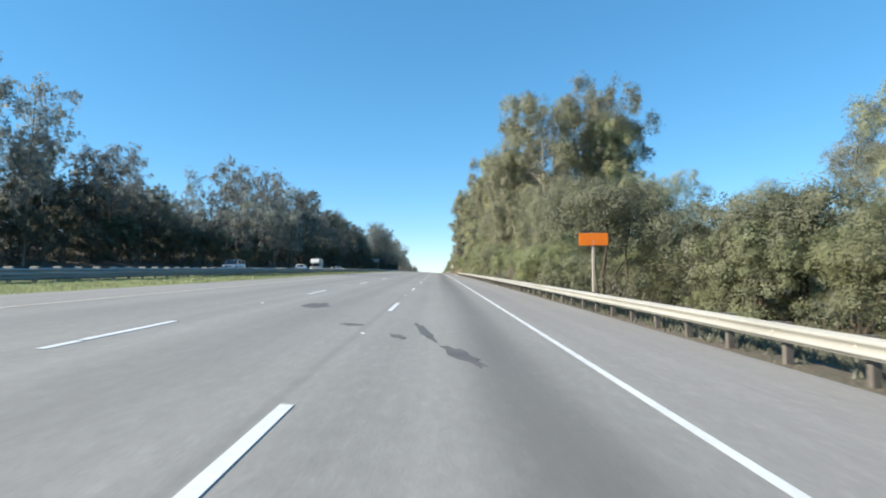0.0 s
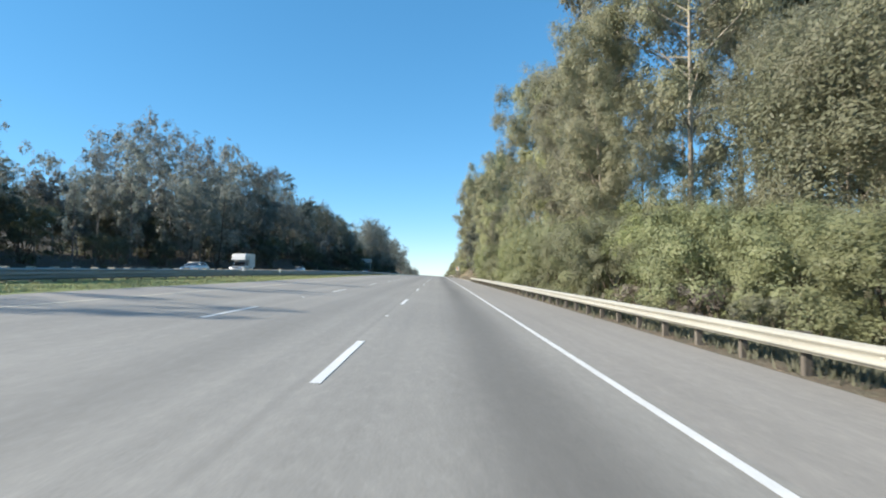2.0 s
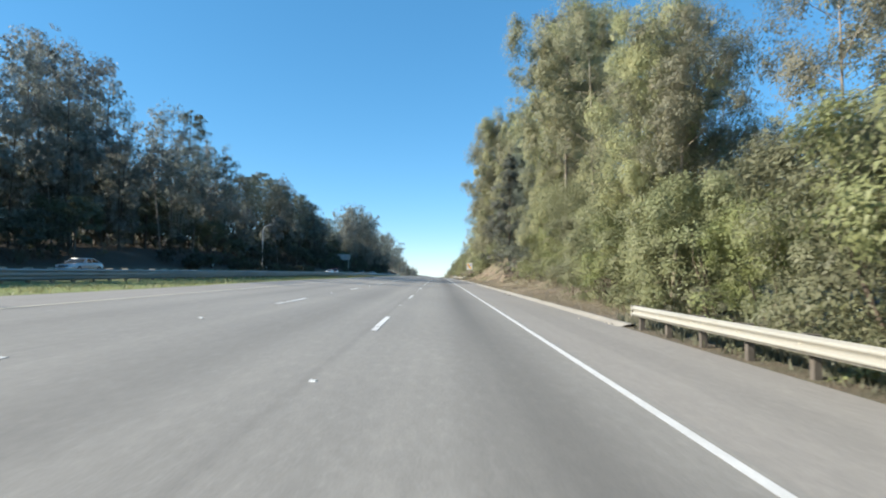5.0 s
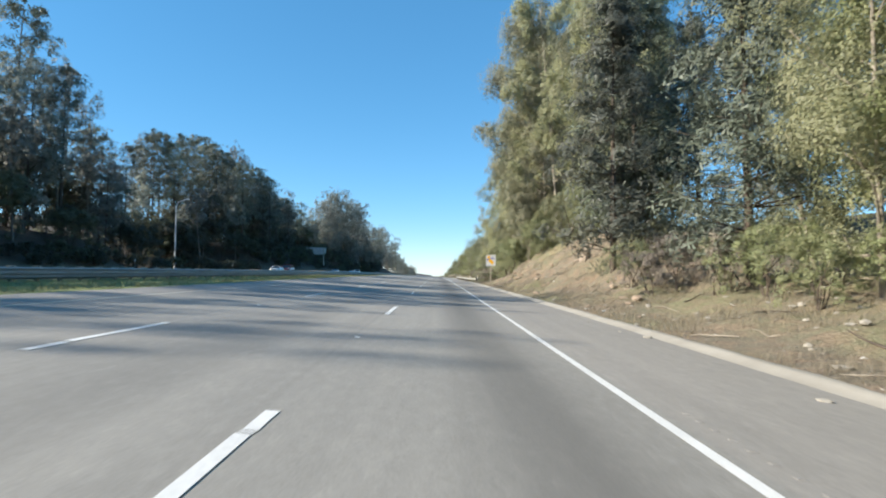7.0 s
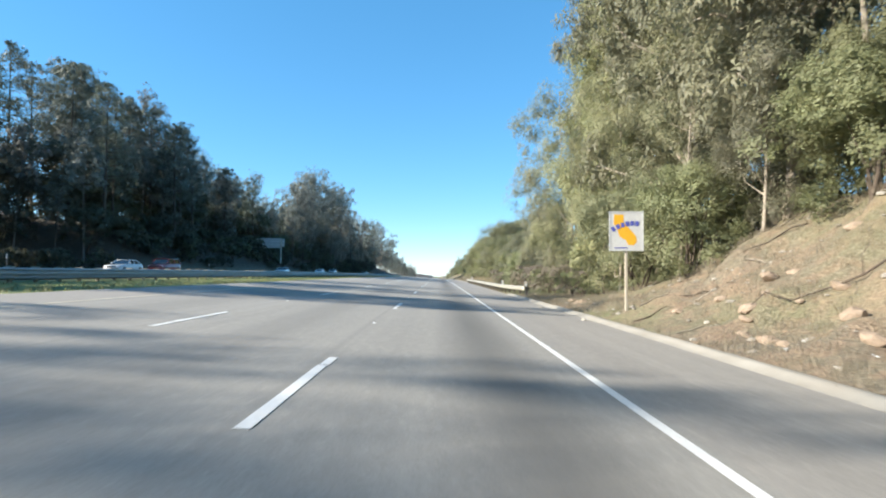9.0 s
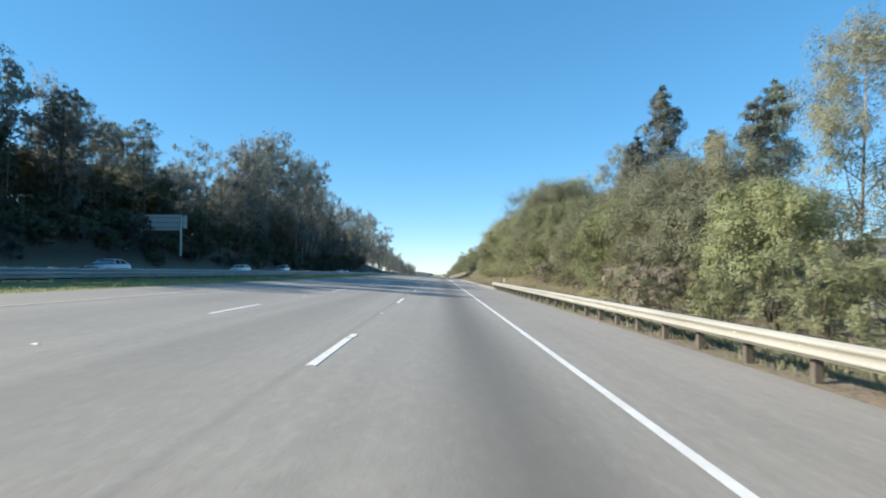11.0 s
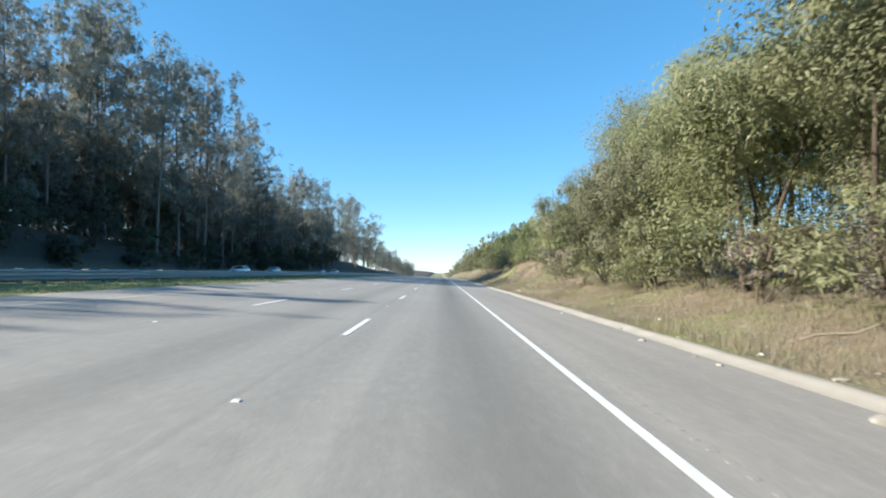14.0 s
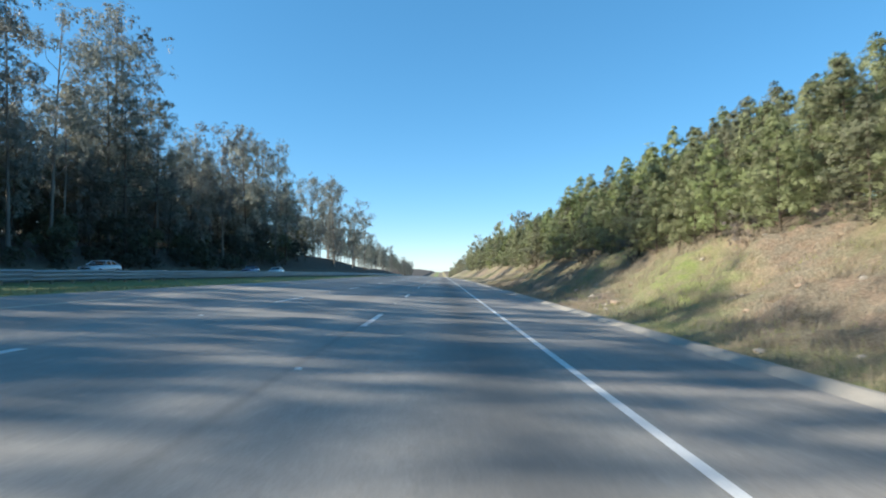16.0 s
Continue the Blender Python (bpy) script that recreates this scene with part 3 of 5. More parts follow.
def gum_tree(seed, height, low, spread, clumps, per, leaf, bark, size, label, quad=True, clump_r=0.05, name="gum_tree", head=0.0):
    """A tall gum: pale stem, steep limbs, drooping leaves in separate clumps."""
    rs = np.random.RandomState(seed)
    lean = rs.uniform(-0.05, 0.05, 2)
    stem, r0 = [], height * 0.0075
    for i in range(9):
        t = i / 8
        stem.append(np.array((lean[0] * height * t + 0.25 * math.sin(3 * t + seed), lean[1] * height * t + 0.25 * math.cos(2.4 * t + seed), height * 0.93 * t - 0.4)))
    rad = [r0 * (1.25 if i == 0 else 1) * (1 - 0.85 * i / 8) for i in range(9)]
    trunk = tube(stem, rad, 8)
    limbs, centres, radii = [], [], []
    count = max(7, clumps // 6)
    for k in range(count):
        s = (k + rs.uniform(0.1, 0.9)) / count
        t = low + (0.9 - low) * s
        j = min(7, int(t * 8))
        p = stem[j] + (stem[j + 1] - stem[j]) * (t * 8 - j)
        az = k * 2.4 + rs.uniform(-0.7, 0.7)
        shape = max(0.3, math.sin(math.pi * min(1, 0.22 + (0.66 - head) * s)) ** 0.8) * rs.uniform(0.6, 1.06)
        ln = spread * height * shape + 0.3
        d = np.array((math.cos(az), math.sin(az), rs.uniform(0.35, 1.0)))
        pts = [p] + [p + d * ln * q + (0, 0, 0.06 * ln * w) + rs.normal(size=3) * 0.06 * ln for q, w in ((0.4, 0), (0.75, 1), (1.0, 0))]
        r1 = max(0.03, rad[j] * 0.5)
        limbs.append(tube(pts, [r1, r1 * 0.7, r1 * 0.45, r1 * 0.15], 5))
        # a billow of foliage at the end of the limb, a few loose clumps along it
        big = clump_r * height * rs.uniform(1.1, 1.9)
        for q in range(7):
            if q < 4:
                w = unit(rs.normal(size=3) + (0, 0, 0.5))
                c = pts[3] + w * big * rs.uniform(0.3, 0.9) * (1, 1, 0.75)
            else:
                c = pts[1] + (pts[3] - pts[1]) * rs.uniform(0.0, 0.8) + rs.normal(size=3) * 0.5 * big * (1, 1, 0.8)
            centres.append(c)
            radii.append(clump_r * height * rs.uniform(0.55, 1.1))
    centres.append(stem[-1])
    radii.append(clump_r * height)
    crown = leaves(rs, centres, radii, per, size, size * 0.36, 0.5, 1.3, quad)
    return tree_parts(name, trunk, limbs, crown, bark, leaf, label, "tree", height)


def bush_tree(seed, height, width, clumps, per, leaf, size, label, quad=True, stems=5, name="wattle_tree", floor=0.06, bark=None):
    """A many-stemmed small tree, leafy almost to the ground, lumpy outline."""
    rs = np.random.RandomState(seed)
    trunk_pts, limbs, centres, radii = None, [], [], []
    lumps = [(rs.uniform(-0.28, 0.28) * width, rs.uniform(-0.28, 0.28) * width, height * rs.uniform(0.55, 0.8), rs.uniform(0.28, 0.42)) for _ in range(6)]
    lumps[0] = (0, 0, height * 0.72, 0.42)
    for k in range(clumps):
        lx, ly, lz, lr = lumps[k % 6]
        u, a = rs.uniform(-0.55, 1), rs.uniform(0, 2 * math.pi)
        s = math.sqrt(max(0, 1 - u * u))
        shell = rs.uniform(0.72, 1.05)
        r = lr * width * shell
        z = lz + u * (height - lz) * shell
        z = max(floor * height + rs.uniform(0, 0.3), z)
        centres.append((lx + r * s * math.cos(a), ly + r * s * math.sin(a), z))
        radii.append(0.064 * (height + width) * rs.uniform(0.55, 1.25))
    for k in range(clumps // 4):
        a, t = rs.uniform(0, 2 * math.pi), rs.uniform(floor, 0.5)
        r = width * rs.uniform(0.3, 0.52)
        centres.append((r * math.cos(a), r * math.sin(a), t * height))
        radii.append(0.07 * (height + width) * rs.uniform(0.6, 1.2))
    for k in range(stems):
        lx, ly, lz, _ = lumps[k % 6]
        b = np.array((rs.uniform(-0.05, 0.05) * width, rs.uniform(-0.05, 0.05) * width, -0.3))
        e = np.array((lx, ly, lz))
        pts = [b, b + (e - b) * 0.4 + rs.normal(size=3) * 0.05 * height, b + (e - b) * 0.75 + rs.normal(size=3) * 0.04 * height, e]
        r = height * 0.012 * rs.uniform(0.7, 1.2)
        t = tube(pts, [r, r * 0.8, r * 0.55, r * 0.25], 6)
        if trunk_pts is None:
            trunk_pts = t
        else:
            limbs.append(t)
    crown = leaves(rs, centres, radii, per, size, size * 0.42, 0.25, 0.9, quad, 34, 0.55)
    return tree_parts(name, trunk_pts, limbs, crown, bark or BARKDARK, leaf, label, "tree" if height > 4 else "shrub", height)


def pine_tree(seed, height, spread, whorls, per, leaf, size, label, low=0.25, top_power=0.9, quad=True, clump=0.055, thin=0.2, name="pine_tree", flat=0.6):
    """A pine: straight stem, level branches with tufts, shorter towards the tip."""
    rs = np.random.RandomState(seed)
    lean = rs.uniform(-0.02, 0.02, 2)
    stem = [np.array((lean[0] * height * t, lean[1] * height * t, height * t - (0.4 if t == 0 else 0))) for t in np.linspace(0, 1, 7)]
    r0 = height * 0.012
    trunk = tube(stem, [r0 * (1 - 0.93 * t) for t in np.linspace(0, 1, 7)], 7)
    limbs, centres, radii = [], [], []
    for w in range(whorls):
        t = low + (0.99 - low) * (w + rs.uniform(0, 0.5)) / whorls
        k = (1 - (t - low) / (1 - low)) ** top_power
        for b in range(5):
            az = rs.uniform(0, 2 * math.pi)
            ln = spread * height * (k * rs.uniform(0.55, 1.1) + 0.05)
            p = np.array((lean[0] * height * t, lean[1] * height * t, height * t))
            d = np.array((math.cos(az), math.sin(az), rs.uniform(0.1, 0.45)))
            e = p + d * ln
            r1 = max(0.02, r0 * 0.3 * (1 - t))
            limbs.append(tube([p, p + d * ln * 0.55 + (0, 0, -0.03 * ln), e], [r1, r1 * 0.6, r1 * 0.2], 4))
            for q in (0.55, 0.95) if ln > 0.9 else (0.8,):
                centres.append(p + d * ln * q + rs.normal(size=3) * 0.08 * ln)
                radii.append(max(0.22, clump * height * (0.5 + 0.6 * k) * rs.uniform(0.7, 1.2)))
    centres.append(stem[-1])
    radii.append(0.02 * height + 0.1)
    crown = leaves(rs, centres, radii, per, size, size * thin, -0.15, flat, quad)
    return tree_parts(name, trunk, limbs, crown, BARKDARK, leaf, label, "tree", height)


planted = []


def plant(model, x, y, scale=1.0, turn=None, tall=1.0, sink=0.0):
    """A copy of a tree model on the ground at (x, y)."""
    turn = random.uniform(0, 360) if turn is None else turn
    ob = copy_thing(model, Matrix.Identity(4))
    ob.scale = (scale, scale, scale * tall)
    ob.rotation_euler = (radians(random.uniform(-1.5, 1.5)), radians(random.uniform(-1.5, 1.5)), radians(turn))
    ob.location = (x, y, top_of(x, y) - sink)
    planted.append((x, y))
    return ob


def drop_model(model):
    for o in (*model.children_recursive, model):
        bpy.data.objects.remove(o)


def clear_of_signs(x, y):
    """Open ground kept round the big sign and the lamps."""
    return not (x > -50 and 352 < y < 396) and not (x > -55 and 278 < y < 304)

# how high the tips of the wood beyond the median reach, every 20 m along the road
WOOD_TOP = {-46: [60, 60, 28, 18, 15, 15, 22, 27, 28, 31, 27, 27, 20, 21, 24, 28, 27, 29, 26, 19, 22, 29, 38, 38, 32, 34, 24, 30, 35, 37, 32, 33, 36, 38, 38, 37, 37, 32], -52: [60, 60, 60, 20, 18, 16, 18, 29, 31, 33, 38, 30, 30, 20, 27, 28, 32, 31, 32, 26, 22, 30, 34, 43, 44, 35, 42, 28, 35, 38, 40, 41, 36, 40, 42, 43, 43, 43], -58: [60, 60, 60, 34, 23, 18, 18, 28, 34, 35, 39, 43, 35, 22, 26, 30, 36, 34, 36, 35, 22, 28, 35, 41, 47, 39, 43, 31, 34, 40, 42, 44, 45, 40, 43, 45, 47, 49], -67: [60, 60, 60, 60, 39, 26, 20, 22, 34, 39, 41, 45, 43, 40, 25, 33, 36, 42, 39, 41, 41, 26, 35, 36, 41, 46, 45, 54, 35, 39, 43, 48, 48, 50, 51, 46, 49, 51]}


def wood_top(x, y):
    row = WOOD_TOP[min(WOOD_TOP, key=lambda k: abs(k - x))]
    return min(sun_cap(x, y), float(np.interp(y, [20 * i + 20 for i in range(len(row))], row)))


# stretches of the lanes that the sun reaches over the wood
SUNLIT = ((20, 56, -9), (56, 80, -4), (80, 100, -3), (100, 170, -7), (178, 200, -4), (203, 234, 6), (251, 264, -3), (312, 328, -6), (336, 373, 3), (386, 392, -3), (392, 409, -1), (409, 438, -9))


def sun_cap(x, y):
    """How high a tree may stand without shading a sunlit stretch as far as its inner edge."""
    cap = 99
    for a, b, edge in SUNLIT:
        at = y + (edge - x) * math.tan(SHADOW_TURN)
        if a - 3 < at < b + 3:
            cap = min(cap, crest(at) - BANK * edge + (edge - x) / math.cos(SHADOW_TURN) * math.tan(SUN_ELEVATION) - 1.0)
    return cap


def plant_left():
    tall = [gum_tree(10 + i, 38, 0.24 - 0.04 * (i % 3), 0.14, 112, 76, GUMHAZED, BARKSHADED, 0.46, "tall grey-green gum tree with bare stem in the roadside wood", False, 0.04, "tall_gum_tree", 0.2 * (i % 2)) for i in range(4)]
    mid = [gum_tree(20 + i, 26, 0.1, 0.17, 88, 95, GUMHAZED, BARKDARK, 0.46, "dense dark gum tree at the edge of the wood", False, 0.06, "gum_tree", 0.15) for i in range(3)]
    pines = [pine_tree(30 + i, 24, 0.24, 11, 42, PINE, 0.58, "dark green pine with level branches and open lower stem", 0.36, 0.5, False, 0.066, flat=0.42) for i in range(3)]
    oaks = [bush_tree(40 + i, 9, 9, 64, 80, OAK, 0.42, "dark evergreen undergrowth tree at the foot of the wood", False, name="oak_tree") for i in range(3)]
    rnd = random.Random(7)
    # trees that stand out against the sky, and some added to shade road and bank: kind, x, y, height of the tip
    known = [("t", -60.5, 279.4, 35), ("b", -76, 328, 35), ("t", -50, 443, 34.5), ("t", -49, 448, 35.5), ("t", -67, 366, 42), ("t", -66.5, 371, 41), ("p", -67, 361, 42), ("t", -52, 62, 30.9), ("t", -57, 68, 29.5), ("t", -52, 55, 27.5), ("m", -50, 84, 19.6), ("m", -54, 92, 21.3), ("p", -50, 99, 16.6), ("m", -52, 108, 16.6), ("m", -78, 137, 21), ("m", -58, 122, 16.5), ("p", -62, 132, 17.3), ("t", -66, 150, 17.6), ("m", -60, 160, 27.2),
             ("m", -52, 170, 29.7), ("t", -70, 190, 40.5), ("t", -68, 231, 44.2), ("t", -72, 238, 45.6), ("t", -64, 222, 41.5), ("t", -66, 205, 39.7), ("m", -52, 212, 38), ("t", -60, 200, 37.3), ("t", -55, 192, 33.9), ("t", -54, 224, 37.5), ("t", -52, 205, 35.2), ("t", -57, 215, 39.4),
             ("t", -58, 245, 37.8), ("m", -49, 241, 29.2), ("t", -58, 256, 33.6), ("p", -49, 262, 28.3), ("p", -52, 275, 21.9), ("t", -60, 268, 33.4), ("t", -62, 280, 20.3), ("p", -62, 300, 25.5), ("p", -66, 318, 32.7), ("t", -76, 329, 35.3), ("p", -64, 342, 40), ("p", -68, 347, 41.2),
             ("p", -60, 335, 30), ("p", -52, 345, 33.6), ("p", -46, 342, 27.3), ("p", -50, 352, 30), ("p", -55, 362, 32.7), ("p", -47, 364, 30.5), ("p", -58, 370, 34.8), ("p", -50, 374, 32.2), ("p", -46, 384, 26.8), ("p", -53, 382, 27), ("p", -51, 397, 30.1), ("p", -54, 402, 25),
             ("p", -45, 415, 22.6), ("p", -44, 424, 27.5), ("t", -47, 432, 28.3), ("t", -48, 440, 30.9), ("t", -50, 447, 32), ("t", -53, 455, 33.9), ("p", -60, 352, 38), ("p", -58, 338, 37.1), ("p", -64, 360, 40.7), ("p", -56, 329, 33.5), ("t", -62, 372, 35.8), ("t", -60, 388, 38.3),
             ("t", -62, 402, 36), ("t", -52, 462, 36.6), ("t", -50, 468, 42.5), ("t", -54, 474, 43.6), ("t", -48, 480, 39.6), ("t", -46, 490, 39.8), ("t", -50, 498, 38.2), ("t", -46, 508, 31.8), ("t", -47, 521, 34.7), ("t", -45, 474, 36.7), ("t", -45, 500, 29.9), ("p", -44, 520, 24),
             ("p", -46, 532, 28.1), ("t", -47, 552, 27.9), ("t", -46, 560, 30.8), ("m", -46, 575, 34.8), ("t", -45, 584, 35.2), ("p", -44, 600, 25), ("m", -48, 615, 27), ("t", -48, 650, 35.4), ("t", -50, 658, 36.8), ("m", -46, 680, 26), ("t", -52, 698, 42.4), ("t", -54, 706, 43.5),
             ("m", -46, 715, 28), ("t", -54.5, 539, 45.7), ("t", -44, 719, 35.3), ("t", -54.5, 439, 30.5), ("t", -82.5, 189, 36.4), ("t", -82.5, 484, 44.3), ("p", -65, 329, 35.1), ("t", -44, 59, 27.1), ("t", -82.5, 149, 35.8), ("m", -44, 759, 30.6), ("m", -44, 164, 26.5), ("t", -47.5, 524, 38),
             ("t", -54.5, 224, 41.1), ("t", -75.5, 459, 32.2), ("t", -44, 589, 35.2), ("t", -51, 439, 31.8), ("t", -44, 479, 38.1), ("p", -47.5, 324, 30.5), ("t", -51, 469, 43.4), ("t", -44, 674, 36.4), ("p", -61.5, 339, 39.1), ("p", -58, 404, 36.1), ("t", -79, 449, 33.2), ("p", -68.5, 344, 39),
             ("m", -61.5, 139, 20.3), ("m", -65, 174, 33.9), ("t", -58, 599, 40.6), ("t", -79, 619, 44.2), ("m", -65, 159, 24.5), ("p", -68.5, 299, 30.3), ("p", -65, 319, 32.9), ("p", -58, 354, 37.4), ("t", -44, 489, 38.1), ("t", -68.5, 514, 44.9), ("m", -51, 259, 29.3), ("p", -65, 314, 32.5),
             ("p", -61.5, 319, 33.1), ("p", -65, 334, 34.1), ("t", -72, 434, 30.7), ("t", -82.5, 154, 30), ("t", -72, 204, 41.4), ("p", -58, 399, 36.7), ("t", -54.5, 79, 31.9), ("t", -47.5, 139, 22.7), ("m", -54.5, 139, 15.9), ("t", -61.5, 259, 38.6), ("p", -61.5, 269, 39.6), ("t", -51, 464, 39.6)]
    bare = [gum_tree(150, 30, 0.3, 0.2, 66, 12, TWIG, BARKSHADED, 0.5, "leafless grey tree standing among the pines", False, 0.04, "bare_tree")]
    sizes = {"t": (tall, 38), "m": (mid, 26), "p": (pines, 24), "b": (bare, 30)}
    for kind, x, y, h in known:
        models, base = sizes[kind]
        if not clear_of_signs(x, y):
            x -= 8
        plant(rnd.choice(models), x, y, (min(h, sun_cap(x, y)) - top_of(x, y)) / base * rnd.uniform(0.99, 1.04))
    # the wood behind and between
    y = 14
    while y < 1400:
        gap = 270 < y < 328
        for x, p in ((-49, 0.75), (-57, 0.75), (-67, 0.55)):
            if rnd.random() < p * (0.6 if gap else 1) * (1 if y < 720 else 1.1):
                kind = rnd.choice("mmpt" if y < 270 else "ppm" if y < 400 else "mtpp")
                models, base = sizes[kind]
                h = {"t": 30, "m": 23, "p": 22}[kind] * rnd.uniform(0.75, 1.02) * (0.62 if gap else 1) * (0.72 if y < 170 or 385 < y < 432 else 1)
                xx, yy, model = x + rnd.uniform(-3, 3), y + rnd.uniform(-4, 4), rnd.choice(models)
                if clear_of_signs(xx, yy):
                    h = min(h - 0.4 * ground_z(x, y), (wood_top(xx, yy) - top_of(xx, yy)) * rnd.uniform(0.72, 0.95))
                    if h > 5:
                        plant(model, xx, yy, h / base)
        y += 8.5 if y < 520 else 12
    poles = [gum_tree(50 + i, 20, 0.55, 0.1, 40, 66, GUMHAZED, BARKSHADED, 0.46, "slender bare-stemmed young gum in the wood", False, 0.05, "gum_sapling") for i in range(2)]
    y = 30
    while y < 640:
        xx = -46.5 - rnd.uniform(0, 9)
        if clear_of_signs(xx, y):
            h = min(20 * rnd.uniform(0.6, 1.05), 0.85 * (wood_top(xx, y) - top_of(xx, y)))
            if h > 4:
                plant(rnd.choice(poles), xx, y, h / 20)
        y += rnd.uniform(2.6, 6)
    y = 10
    while y < 660:
        if rnd.random() < 0.5:
            xx, model = -43.5 - rnd.uniform(0, 5), rnd.choice(oaks)
            if clear_of_signs(xx, y):
                plant(model, xx, y, rnd.uniform(0.4, 0.9))
        if rnd.random() < 0.8:
            plant(rnd.choice(oaks), -53 - rnd.uniform(0, 8), y + 2, rnd.uniform(0.8, 1.4))
        y += rnd.uniform(4, 6.5)
    # lower trees that close the wood beyond the sign
    y = 400
    while y < 600:
        if y > 430 or rnd.random() < 0.4:
            xx = -47 - rnd.uniform(0, 12)
            plant(rnd.choice(mid), xx, y, min(26 * rnd.uniform(0.45, 0.8), 0.92 * (sun_cap(xx, y) - top_of(xx, y))) / 26)
        y += rnd.uniform(2.2, 3.6)
    # low bushes on the open slope round the big sign
    low = [bush_tree(45 + i, 2.6, 3.4, 40, 56, OAK, 0.26, "low dark undergrowth bush on the far bank", False, name="undergrowth_bush") for i in range(3)]
    for k in range(110):
        plant(rnd.choice(low), -41.2 - rnd.uniform(0, 3), rnd.uniform(225, 560), rnd.uniform(0.5, 1.0))
    for k in range(90):
        plant(rnd.choice(low), -43.5 - rnd.uniform(0, 8), rnd.uniform(322, 400), rnd.uniform(0.7, 1.25))
    for k in range(34):
        plant(rnd.choice(oaks), -52 - rnd.uniform(0, 8), rnd.uniform(300, 402), rnd.uniform(0.6, 1.1))
    for k in range(60):
        plant(rnd.choice(low), -43 - rnd.uniform(0, 9), rnd.uniform(396, 600), rnd.uniform(0.9, 1.7))
    # dense back of the wood
    y = 395
    while y < 640:
        plant(rnd.choice(oaks), -64 - rnd.uniform(0, 6), y, rnd.uniform(1.1, 1.6))
        y += rnd.uniform(5, 7)
    y = 20
    while y < 250:
        plant(rnd.choice(oaks), -58 - rnd.uniform(0, 9), y, rnd.uniform(0.9, 1.3))
        y += rnd.uniform(6, 9)
    for m in tall + mid + pines + oaks + poles + bare + low:
        drop_model(m)


